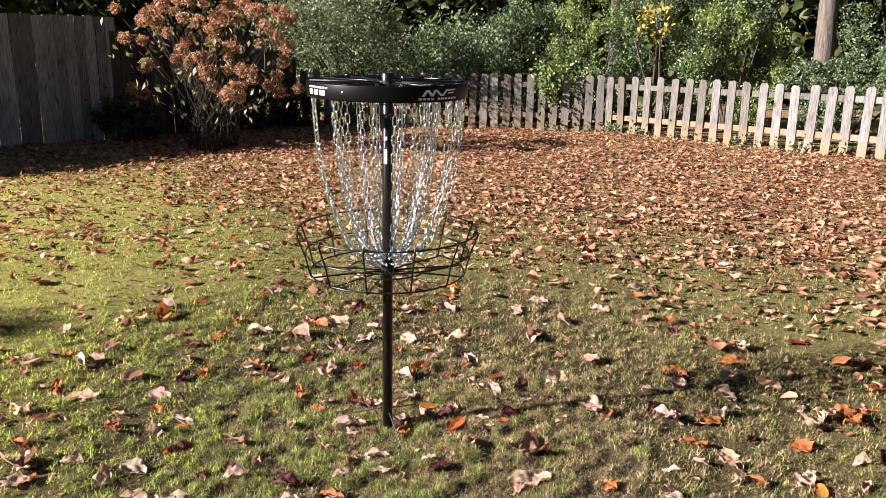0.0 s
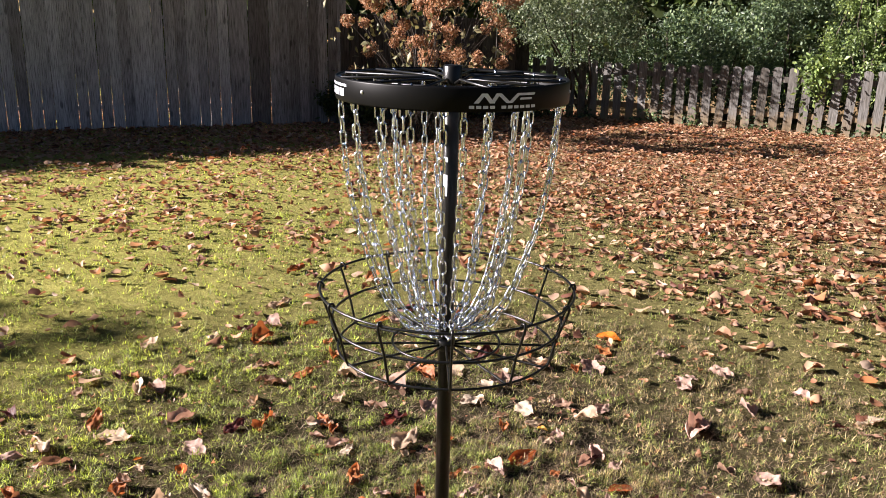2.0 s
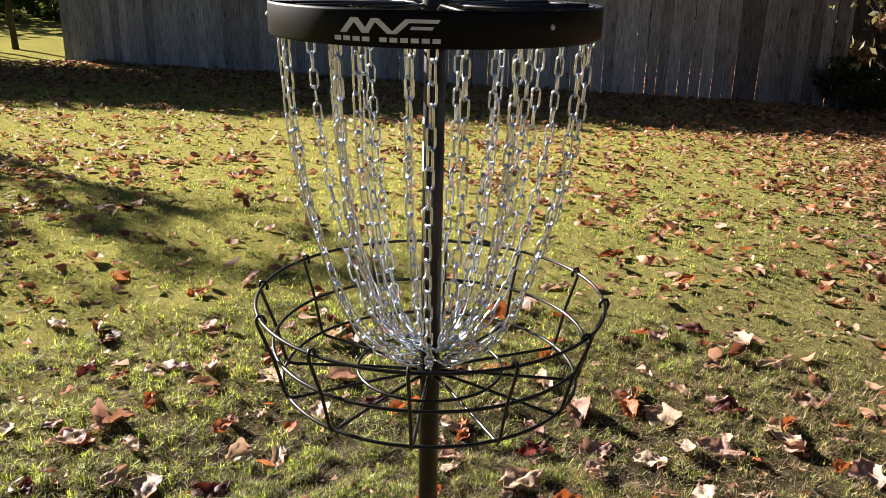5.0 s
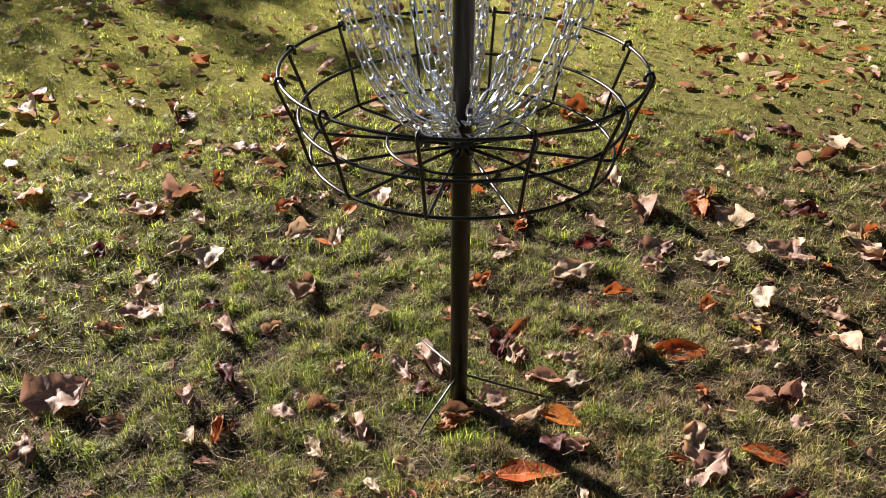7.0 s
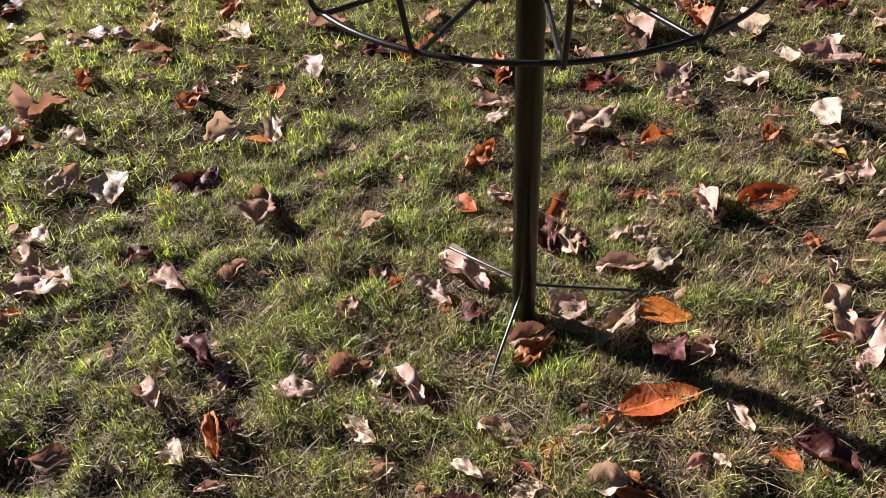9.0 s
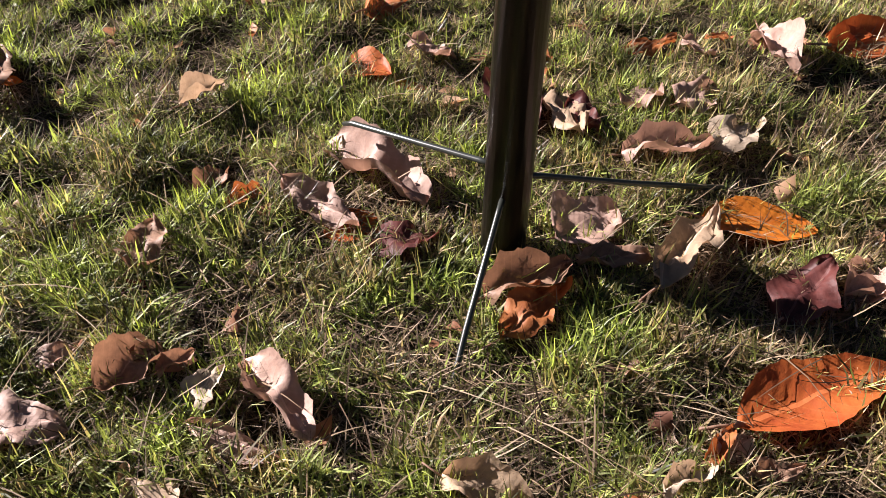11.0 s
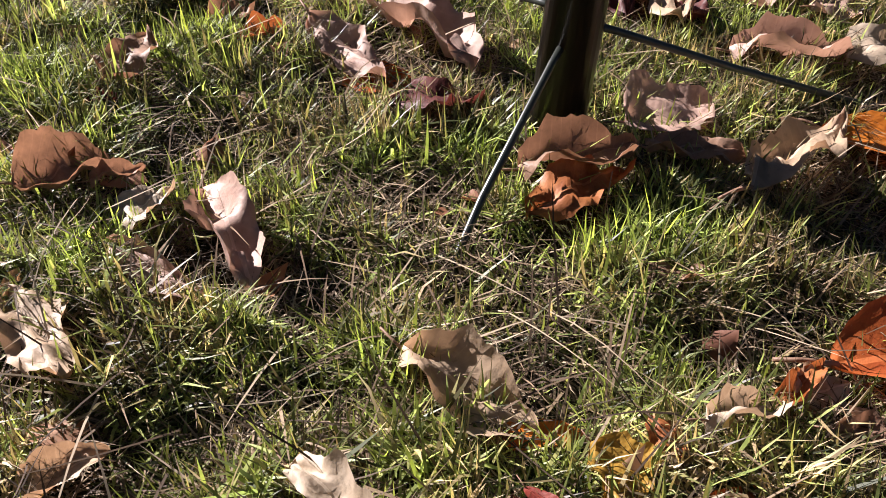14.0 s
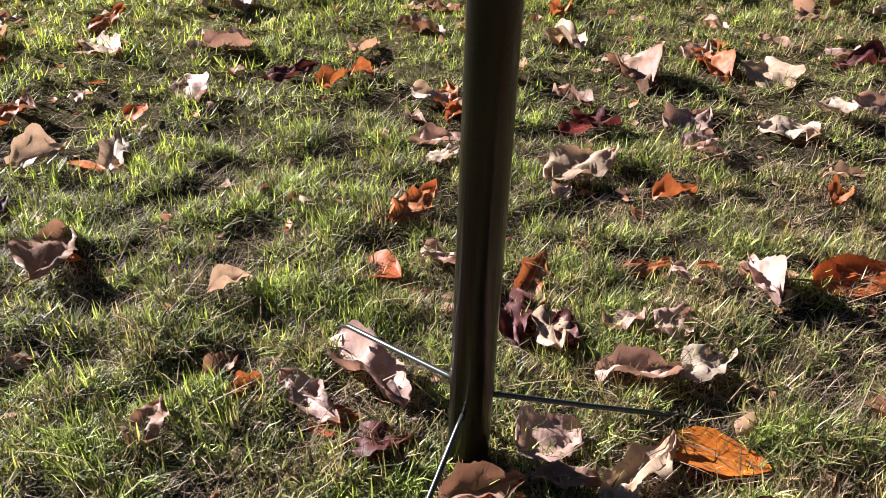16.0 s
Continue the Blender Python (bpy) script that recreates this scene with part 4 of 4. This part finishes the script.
def hydrangea(at):
    ob = thing("hydrangea_bush", (*at, gz(*at)), "leggy hydrangea with dried orange-brown flower heads", "shrub")
    rg = np.random.default_rng(12)
    heads = []
    for _ in range(76):
        a = rg.uniform(0, math.tau)
        rr = 1.3 * rg.random() ** 0.6
        z = 0.62 + 1.48 * rg.random() ** 0.7 * (1.1 - 0.15 * rr)
        p = Vector((rr * math.cos(a), rr * math.sin(a), z))
        b = rg.uniform(0, math.tau)
        s = Vector((0.34 * math.cos(b), 0.34 * math.sin(b), -0.02))
        mid = s.lerp(p, 0.5) * 0.9 + Vector((0, 0, 0.1 + 0.1 * rg.random()))
        bm = bmesh.new()
        tube(bm, [s, s.lerp(mid, 0.5) + Vector((0, 0, 0.07)), mid, p], [0.005, 0.0045, 0.004, 0.003], 5)
        part("stem", bm, M_STALK, ob, "thin bare stem coloured dark for the shade under the foliage")
        heads.append(p)
    for p in heads:
        m = 260
        c = rg.normal(0, 1, (m, 3))
        c /= np.linalg.norm(c, axis=1)[:, None]
        c[:, 2] *= 0.9
        rad = rg.uniform(0.068, 0.115)
        pts = np.array(p) + c * rad * rg.uniform(0.7, 1.0, (m, 1))
        v, t = leaf_cloud(pts, 0.034)
        ring = [(0.62 * rad * math.cos(i * math.tau / 7), 0.62 * rad * math.sin(i * math.tau / 7), 0.0) for i in range(7)]
        core = np.array(p) + np.array(ring + [(0, 0, 0.55 * rad), (0, 0, -0.3 * rad)])
        ct = [(i, (i + 1) % 7, 7) for i in range(7)] + [((i + 1) % 7, i, 8) for i in range(7)]
        tri_mesh("flower_head", np.concatenate([v, core]), np.concatenate([t, np.array(ct) + len(v)]), M_BLOOM, ob)
    m = 480
    a, rr = rg.uniform(0, math.tau, m), 1.05 * rg.random(m) ** 0.5
    lv = np.column_stack([rr * np.cos(a), rr * np.sin(a), 0.5 + 1.3 * rg.random(m)])
    near = np.array(heads)[rg.integers(0, len(heads), m)] + rg.normal(0, 0.13, (m, 3)) - np.array((0, 0, 0.16))
    lv = np.where(rg.random((m, 1)) < 0.45, lv, near)
    tri_mesh("foliage", *leaf_cloud(lv, 0.1, 0.9), M_PALELEAF, ob)
    return ob


hydrangea((-5.35, 7.6))
for x, y, rad, h in ((-6.95, 7.95, 0.5, 0.6), (-6.4, 9.2, 0.5, 0.7), (-6.0, 10.1, 0.45, 0.8), (-5.6, 10.85, 0.35, 0.6)):
    shrub("low_shrub", (x, y), rad, 0.02, h, 2200, 0.07, M_WOODS, "low dark green shrub at the foot of the fence", clumps=22, stems=4, group="low shrubs along the fence")

# ---- shepherd hook with a seed feeder ----


def hook(at):
    ob = thing("shepherd_hook", (*at, gz(*at)), "thin black double shepherd hook standing by the fence", "garden hook", rz=62)
    bm = bmesh.new()
    arc = [(0.13 - 0.13 * math.cos(t), 0, 1.62 + 0.13 * math.sin(t)) for t in np.linspace(0, math.pi, 12)]
    tube(bm, [(0, 0, -0.1), (0.0, 0, 0.8)] + arc + [(0.262, 0, 1.52), (0.285, 0, 1.50)], 0.006, 6)
    part("upright", bm, M_BLACK, ob)
    bm = bmesh.new()
    arc = [(-0.11 + 0.11 * math.cos(t), 0, 1.47 + 0.09 * math.sin(t)) for t in np.linspace(0, math.pi, 10)]
    tube(bm, [(0, 0, 1.3)] + arc + [(-0.225, 0, 1.40), (-0.25, 0, 1.385)], 0.005, 6)
    part("side_hook", bm, M_BLACK, ob)
    m = ob.matrix_world @ Vector((0.262, 0, 1.50))
    f = thing("bird_feeder", (m.x, m.y, m.z - 0.42), "clear tube bird feeder hanging from the hook", "bird feeder")
    bm = bmesh.new()
    lathe(bm, [(0.0, 0.02), (0.036, 0.02), (0.036, 0.30), (0.0, 0.30)], 16)
    part("tube", bm, M_GLASS, f, "cloudy plastic seed tube")
    bm = bmesh.new()
    lathe(bm, [(0.0, 0.3), (0.045, 0.3), (0.03, 0.34), (0.0, 0.36)], 16)
    tube(bm, [(0, 0, 0.36), (0, 0, 0.425)], 0.002, 5)
    part("lid", bm, M_BLACK, f)
    bm = bmesh.new()
    lathe(bm, [(0.0, 0.0), (0.075, 0.0), (0.08, 0.012), (0.078, 0.02), (0.0, 0.02)], 16)
    part("tray", bm, M_BLACK, f)


hook((-9.48, 3.75))

# ---- single fallen leaves round the basket ----
LEAF_WORDS = {"orange": "bright orange", "redorange": "glossy red-orange", "red": "deep red", "rust": "rust-brown", "maroon": "dark maroon", "brown": "dull brown",
              "tan": "tan", "pink": "pinkish-tan", "cream": "pale cream", "ochre": "yellow-ochre"}
leaf_cache = {}
LEAF_SPOTS = []


def leaf_mesh(width, shape, tint):
    """A dry leaf one unit long: pointed, toothed at the edge, cupped, bent and wavy."""
    key = (round(width * 10), shape, tint)
    if key in leaf_cache:
        return leaf_cache[key]
    r = random.Random(shape * 17 + 3)
    curl, cup, twist, wave, ph = r.uniform(-0.9, 0.9), r.choice((0.15, 0.3, 0.45, 0.6, 1.0)), r.uniform(-0.9, 0.9), r.uniform(0.02, 0.07), r.uniform(0, 6)
    fresh = tint in ("orange", "redorange", "red")
    if fresh:
        curl, cup, twist, wave = curl * 0.4, 0.25 + cup * 0.15, twist * 0.25, wave * 0.4
    crumple, tear = (0.03, 0.05) if fresh else (0.13, 0.42)
    nu, nv = 22, 8
    bm = bmesh.new()
    grid = []
    w = 1.12 * round(width * 10) / 10 / 2
    ang, x, z = -curl * 0.5, 0.0, 0.0
    for i in range(nu + 1):
        u = i / nu
        prof = w * (math.sin(math.pi * min(1, u) ** 0.85) ** 0.75 if 0 < u < 1 else 0.0) + 0.004
        tooth = 1 + 0.02 * (1 if i % 2 else -1) + 0.1 * math.sin(9 * u + ph) * (shape % 3 == 1 and not fresh)
        row = []
        for j in range(nv + 1):
            v = 2 * j / nv - 1
            ragged = 1 + tear * noise.noise(Vector((u * 5.5 + shape * 3.7, 2.0 * (1 if v > 0 else -1), 1.5)))
            edge = prof * ragged * (tooth if abs(v) == 1 else 1)
            a = cup * v * (1.0 if v > 0 else 0.6 + 0.3 * math.sin(ph))
            y = edge * v * math.cos(a * 0.8)
            dz = edge * abs(v) * math.sin(abs(a)) + wave * math.sin(11 * u + ph + 2.2 * v) * abs(v)
            dz += crumple * noise.noise(Vector((u * 4 + shape * 7.1, v * 2.2, 0.5))) + 0.4 * crumple * noise.noise(Vector((u * 11 + shape, v * 5, 2.5)))
            tw = twist * (u - 0.4)
            y, dz = y * math.cos(tw) - dz * math.sin(tw), y * math.sin(tw) + dz * math.cos(tw)
            row.append(bm.verts.new((x - dz * math.sin(ang), y, z + dz * math.cos(ang))))
        grid.append(row)
        x += math.cos(ang) / nu
        z += math.sin(ang) / nu
        ang += curl / nu
    for i in range(nu):
        for j in range(nv):
            f = bm.faces.new((grid[i][j], grid[i + 1][j], grid[i + 1][j + 1], grid[i][j + 1]))
            f.smooth = True
    s = grid[0][nv // 2].co.copy()
    bm.normal_update()
    cx = (grid[0][nv // 2].co + grid[nu][nv // 2].co) / 2
    zs = sorted(v.co.z for v in bm.verts)
    shift = Vector((-cx.x, -cx.y, -zs[len(zs) // 5]))
    bmesh.ops.translate(bm, vec=shift, verts=bm.verts)
    me = bpy.data.meshes.new("fallen_leaf")
    bm.to_mesh(me)
    bm.free()
    bm = bmesh.new()
    s = s + shift
    tube(bm, [s + Vector((0.03, 0, 0.004)), s + Vector((-0.1, 0.02, 0.03)), s + Vector((-0.2, 0.05, 0.02))], [0.014, 0.01, 0.009], 5)
    st = bpy.data.meshes.new("stem")
    bm.to_mesh(st)
    bm.free()
    me.materials.append(M_LEAF[tint])
    st.materials.append(M_LEAF["brown"])
    leaf_cache[key] = (me, st)
    return me, st


leaf_rng = random.Random(21)


def lay(tint, x, y, az, length, width):
    """One fallen leaf on the grass, its tip pointing to az."""
    length *= 1.1
    blade, stalk = leaf_mesh(min(0.8, max(0.3, width)), leaf_rng.randrange(16), tint)
    ob = new("fallen_leaf", blade)
    h = (0.010 if tint in ("orange", "redorange") else 0.014) + leaf_rng.uniform(-0.005, 0.006)
    LEAF_SPOTS.append((x, y, 0.36 * length))
    ob.matrix_world = pose(x, y, gz(x, y) + h, leaf_rng.gauss(0, 8), leaf_rng.gauss(0, 7), az) @ Matrix.Scale(length, 4)
    new("stem", stalk).parent = ob
    return tagged(ob, LEAF_WORDS[tint] + " dry curled leaf lying on the grass", "leaf", "fallen leaves round the basket")


lay("orange", 0.104, 0.210, 50, 0.095, 0.5)
lay("tan", 0.100, 0.124, 111, 0.115, 0.30)
lay("pink", 0.022, 0.076, 91, 0.067, 0.70)
lay("brown", 0.075, 0.061, 59, 0.060, 0.40)
lay("brown", 0.054, -0.015, 81, 0.073, 0.55)
lay("rust", 0.080, -0.029, 104, 0.076, 0.45)
lay("maroon", 0.190, 0.165, 100, 0.07, 0.60)
lay("pink", 0.205, 0.216, 109, 0.061, 0.60)
lay("redorange", 0.262, 0.088, 77, 0.125, 0.36)
lay("brown", 0.164, -0.020, 68, 0.038, 0.40)
lay("tan", 0.202, -0.156, 37, 0.068, 0.62)
lay("orange", 0.233, -0.135, 76, 0.040, 0.38)
lay("ochre", 0.265, -0.113, 26, 0.029, 0.80)
lay("ochre", 0.293, -0.132, -15, 0.035, 0.30)
lay("rust", 0.259, -0.087, 4, 0.022, 0.50)
lay("redorange", 0.296, -0.079, 96, 0.048, 0.30)
lay("cream", 0.261, -0.047, 95, 0.047, 0.40)
lay("cream", 0.257, 0.006, 86, 0.032, 0.60)
lay("rust", 0.253, -0.004, 109, 0.039, 0.40)
lay("brown", 0.287, 0.011, 70, 0.041, 0.30)
lay("cream", 0.016, -0.279, 117, 0.045, 0.50)
lay("pink", 0.067, -0.278, 34, 0.068, 0.30)
lay("pink", 0.049, -0.238, 6, 0.082, 0.35)
lay("brown", -0.015, -0.287, 110, 0.031, 0.50)
lay("brown", -0.151, -0.264, 139, 0.053, 0.60)
lay("redorange", -0.093, -0.094, 88, 0.058, 0.60)
lay("maroon", -0.045, -0.072, 91, 0.065, 0.60)
lay("cream", 0.242, -0.232, 29, 0.051, 0.45)
lay("pink", 0.268, -0.211, 75, 0.037, 0.35)
lay("maroon", 0.287, -0.163, 80, 0.040, 0.80)
lay("red", 0.277, -0.154, 18, 0.028, 0.30)
lay("tan", 0.306, -0.172, 76, 0.045, 0.70)
lay("cream", 0.346, -0.066, 69, 0.058, 0.80)
lay("rust", 0.354, -0.030, 17, 0.037, 0.30)
lay("pink", 0.265, -0.263, 111, 0.022, 0.50)
lay("pink", 0.321, -0.146, 86, 0.022, 0.50)
lay("pink", -0.145, -0.045, 16, 0.125, 0.45)
lay("pink", -0.125, -0.113, 21, 0.085, 0.30)
lay("redorange", -0.326, 0.047, 29, 0.063, 0.70)
lay("orange", -0.277, 0.075, 59, 0.042, 0.40)
lay("pink", -0.309, 0.123, 18, 0.053, 0.60)
lay("rust", -0.450, 0.152, 119, 0.106, 0.40)
lay("cream", -0.569, 0.260, 97, 0.064, 0.50)
lay("rust", -0.716, 0.356, 121, 0.049, 0.60)
lay("cream", -0.775, 0.349, 43, 0.092, 0.40)
lay("tan", -0.442, 0.432, 95, 0.125, 0.50)
lay("tan", -0.399, 0.367, 117, 0.047, 0.50)
lay("rust", -0.327, 0.519, 94, 0.079, 0.60)
lay("rust", -0.225, 0.21, 128, 0.085, 0.40)
lay("maroon", -0.172, 0.146, -20, 0.120, 0.40)
lay("tan", -0.118, 0.169, -24, 0.096, 0.40)
lay("maroon", -0.104, 0.180, -14, 0.061, 0.40)
lay("pink", -0.094, 0.252, 89, 0.054, 0.60)
lay("pink", -0.066, 0.304, 97, 0.063, 0.60)
lay("pink", -0.017, 0.213, 67, 0.086, 0.50)
lay("cream", 0.002, 0.287, 99, 0.076, 0.50)
lay("rust", -0.192, 0.357, 73, 0.070, 0.30)
lay("pink", -0.134, 0.375, 7, 0.042, 0.50)
lay("rust", -0.133, 0.408, 44, 0.031, 0.40)
lay("pink", -0.088, 0.457, -25, 0.095, 0.35)
lay("redorange", -0.061, 0.548, 53, 0.049, 0.40)
lay("brown", -0.221, -0.180, 131, 0.051, 0.60)
lay("rust", -0.173, -0.165, 112, 0.042, 0.50)
lay("cream", -0.349, -0.135, 108, 0.054, 0.60)
lay("brown", -0.501, -0.319, 158, 0.125, 0.40)
lay("orange", -0.509, -0.296, 52, 0.026, 0.50)
lay("cream", -0.843, -0.313, 108, 0.082, 0.60)
lay("cream", -0.789, -0.204, 164, 0.125, 0.30)
lay("orange", -0.756, -0.248, 49, 0.059, 0.30)
lay("redorange", -0.945, -0.145, 138, 0.055, 0.60)
lay("pink", -0.534, 0.721, 106, 0.125, 0.50)
lay("pink", -0.446, 0.671, 101, 0.082, 0.50)
lay("red", -0.593, 0.535, 94, 0.086, 0.40)
lay("maroon", -0.111, -0.288, 96, 0.022, 0.50)
lay("brown", -0.030, -0.317, 105, 0.052, 0.80)
lay("pink", -0.080, -0.361, 100, 0.042, 0.40)
lay("pink", 0.213, 0.209, 74, 0.041, 0.50)
lay("pink", -0.179, -0.901, 109, 0.136, 0.75)
lay("tan", -0.805, -0.663, 123, 0.090, 0.50)
lay("cream", -1.179, -0.998, -10, 0.077, 0.90)
lay("pink", -1.180, -0.857, 97, 0.064, 0.50)
lay("pink", -1.146, -0.691, 153, 0.103, 0.90)
lay("maroon", -1.531, -0.771, 125, 0.071, 0.60)
lay("pink", -0.399, 1.076, 50, 0.131, 0.45)
lay("tan", -0.406, 1.324, 2, 0.149, 0.50)
lay("pink", 0.138, 0.689, 84, 0.085, 0.50)
lay("tan", 0.007, 0.990, 2, 0.106, 0.40)
lay("pink", 0.231, 0.729, 85, 0.063, 0.50)
lay("maroon", 0.147, 0.737, 40, 0.050, 0.50)
lay("tan", -0.640, 1.022, -36, 0.137, 0.60)
lay("pink", -0.803, 0.972, 116, 0.099, 0.50)
lay("tan", -1.081, 1.665, -11, 0.147, 0.60)
lay("maroon", -1.212, 1.213, 100, 0.079, 0.70)
lay("cream", -1.054, 1.018, 103, 0.060, 0.50)
lay("tan", -0.937, 1.142, 13, 0.070, 0.50)
lay("maroon", -1.246, 1.568, 41, 0.128, 0.40)
lay("pink", -1.181, 1.361, 98, 0.086, 0.70)
lay("tan", -1.863, 1.246, 80, 0.150, 0.30)
lay("rust", -2.216, 1.748, 94, 0.150, 0.30)
lay("tan", -0.958, 0.741, -3, 0.150, 0.40)
lay("orange", -1.826, -0.343, 85, 0.046, 0.60)
lay("orange", -2.524, -0.674, 39, 0.109, 0.60)
lay("red", -2.219, -1.329, 40, 0.094, 0.80)
lay("cream", -2.015, -1.333, 40, 0.135, 0.60)
lay("cream", -1.988, -0.903, 31, 0.116, 0.50)
lay("cream", -1.435, -0.544, 43, 0.077, 0.50)
lay("tan", -1.245, -1.171, 34, 0.139, 0.60)
lay("rust", -1.046, -1.189, 72, 0.058, 0.60)
lay("tan", -0.855, 1.652, 89, 0.134, 0.30)
lay("cream", -1.526, 0.123, 148, 0.105, 0.40)
lay("rust", -2.182, -0.349, 106, 0.087, 0.70)
lay("pink", -1.523, 0.345, 81, 0.082, 0.70)
lay("maroon", -1.016, 0.154, 94, 0.100, 0.40)
lay("orange", -0.256, 1.813, 9, 0.111, 0.60)
lay("pink", -0.167, 1.418, -31, 0.138, 0.60)
lay("pink", 0.213, 1.497, -39, 0.083, 0.70)
lay("maroon", -0.597, 1.250, 59, 0.109, 0.40)
lay("tan", -1.301, -0.154, 23, 0.141, 0.40)
lay("tan", -1.430, -0.351, 160, 0.127, 0.40)
lay("pink", -1.484, -0.472, 57, 0.150, 0.30)
lay("brown", -0.752, 0.768, -18, 0.150, 0.50)
lay("brown", 0.594, -0.031, 30, 0.121, 0.80)
lay("tan", 0.606, -0.237, 25, 0.150, 0.50)
lay("maroon", 0.452, 0.234, 28, 0.088, 0.50)
lay("tan", 1.292, 0.703, -52, 0.113, 0.70)
lay("tan", 1.505, 0.825, 11, 0.083, 0.60)
lay("pink", 1.049, 0.412, -52, 0.129, 0.50)
lay("rust", 1.084, 0.923, -48, 0.133, 0.60)
lay("orange", 1.348, 1.117, 23, 0.140, 0.50)
lay("tan", 1.405, 1.366, -22, 0.098, 0.40)
lay("rust", 1.226, 0.443, 37, 0.095, 0.50)
lay("rust", 1.558, 0.317, -69, 0.085, 0.80)
lay("rust", 1.374, 0.000, -11, 0.074, 0.40)
lay("tan", 1.286, 0.172, -70, 0.103, 0.60)
lay("orange", 1.583, 0.019, -68, 0.090, 0.50)
lay("rust", 1.165, 0.212, -5, 0.103, 0.40)
lay("tan", 1.623, 0.522, -113, 0.150, 0.50)
lay("orange", 1.876, 0.779, -28, 0.066, 0.60)
lay("tan", 1.757, 0.247, 20, 0.074, 0.50)
lay("cream", -0.743, -0.583, -4, 0.099, 0.60)
lay("rust", -1.562, 0.836, 86, 0.117, 0.70)
lay("tan", 0.572, 0.636, -91, 0.150, 0.60)
lay("pink", 0.376, 1.162, 89, 0.143, 0.60)
lay("pink", 0.690, 0.914, -38, 0.111, 0.60)
lay("pink", 0.760, 0.398, -73, 0.126, 0.60)
lay("red", 1.680, 1.520, 5, 0.108, 0.50)
lay("rust", 1.947, 0.997, 41, 0.098, 0.50)
lay("pink", 0.077, -0.566, 73, 0.046, 0.42)
lay("brown", -0.368, -0.694, 66, 0.045, 0.42)
lay("rust", -0.427, -0.796, 52, 0.045, 0.42)
lay("tan", 0.253, 0.458, -24, 0.107, 0.36)
lay("pink", 0.319, 0.461, 116, 0.130, 0.36)
lay("redorange", 0.306, 0.608, 63, 0.109, 0.36)
lay("rust", 0.284, 0.402, 55, 0.045, 0.42)
lay("tan", 0.387, 0.371, 109, 0.059, 0.42)
lay("pink", 0.471, 0.409, 22, 0.052, 0.42)
lay("pink", 0.550, 0.474, 55, 0.057, 0.42)
lay("maroon", 0.294, -0.265, 42, 0.093, 0.36)
lay("brown", -0.124, 1.047, 25, 0.076, 0.36)
lay("maroon", 0.422, 0.596, 100, 0.076, 0.36)
lay("rust", -1.744, 1.875, -74, 0.130, 0.36)
lay("brown", -0.778, 1.188, 20, 0.094, 0.36)
lay("tan", -0.566, -0.757, 19, 0.092, 0.36)
lay("brown", -1.602, -0.763, 160, 0.076, 0.36)
lay("maroon", -0.656, -0.410, 125, 0.114, 0.60)
lay("orange", -0.704, -0.431, 69, 0.043, 0.40)
lay("tan", -0.354, -0.413, 105, 0.057, 0.50)
lay("pink", -0.373, -0.528, 27, 0.085, 0.50)
lay("maroon", -0.176, -0.522, 22, 0.085, 0.45)
lay("brown", -0.142, -0.487, 145, 0.056, 0.50)
lay("pink", -0.105, -0.504, 143, 0.054, 0.30)
lay("pink", -0.023, -0.400, 54, 0.071, 0.50)
lay("pink", -0.122, -0.615, 10, 0.062, 0.60)
lay("rust", -0.003, -0.541, -6, 0.093, 0.30)
lay("maroon", -0.005, -0.510, 113, 0.038, 0.50)
lay("cream", 0.002, -0.603, 17, 0.054, 0.60)
lay("tan", 0.098, -0.340, 17, 0.067, 0.35)
lay("tan", 0.172, -0.335, 96, 0.040, 0.60)
lay("rust", 0.383, -0.035, 52, 0.065, 0.30)
lay("redorange", 0.414, 0.193, -5, 0.074, 0.40)
lay("tan", 0.336, 0.179, -4, 0.058, 0.30)
lay("pink", 0.371, 0.071, 102, 0.042, 0.50)
lay("tan", 0.392, 0.096, 8, 0.029, 0.40)
lay("redorange", -0.043, 0.568, 79, 0.125, 0.40)
lay("rust", 0.083, 0.567, 68, 0.037, 0.60)
lay("cream", -0.206, 0.884, -20, 0.092, 0.60)
lay("tan", -0.131, 0.825, 80, 0.095, 0.50)
lay("ochre", -0.084, 0.796, 6, 0.038, 0.50)
lay("tan", -0.037, 0.732, 74, 0.082, 0.40)
lay("tan", -0.261, 0.796, 64, 0.066, 0.40)
lay("rust", -0.207, 0.726, 109, 0.064, 0.50)
lay("tan", -1.149, -0.420, 102, 0.048, 0.50)
lay("orange", -1.119, -0.186, 80, 0.029, 0.60)
lay("pink", 0.158, 0.535, -30, 0.039, 0.50)

# more leaves between them
tints = ["tan", "pink", "rust", "brown", "pink", "maroon", "pink", "rust", "tan", "cream", "brown", "maroon", "brown"]
count = 0
while count < 165:
    x, y = leaf_rng.uniform(-2.0, 2.2), leaf_rng.uniform(-1.5, 1.9)
    r0 = math.hypot(x, y)
    if 0.62 < r0 < 1.95 and not (x > 0.9 and y < -0.3):
        lay(leaf_rng.choice(tints), x, y, leaf_rng.uniform(0, 360), leaf_rng.uniform(0.045, 0.11), leaf_rng.uniform(0.3, 0.7))
        count += 1

# ---- the lawn grows round the leaves ----
grass()
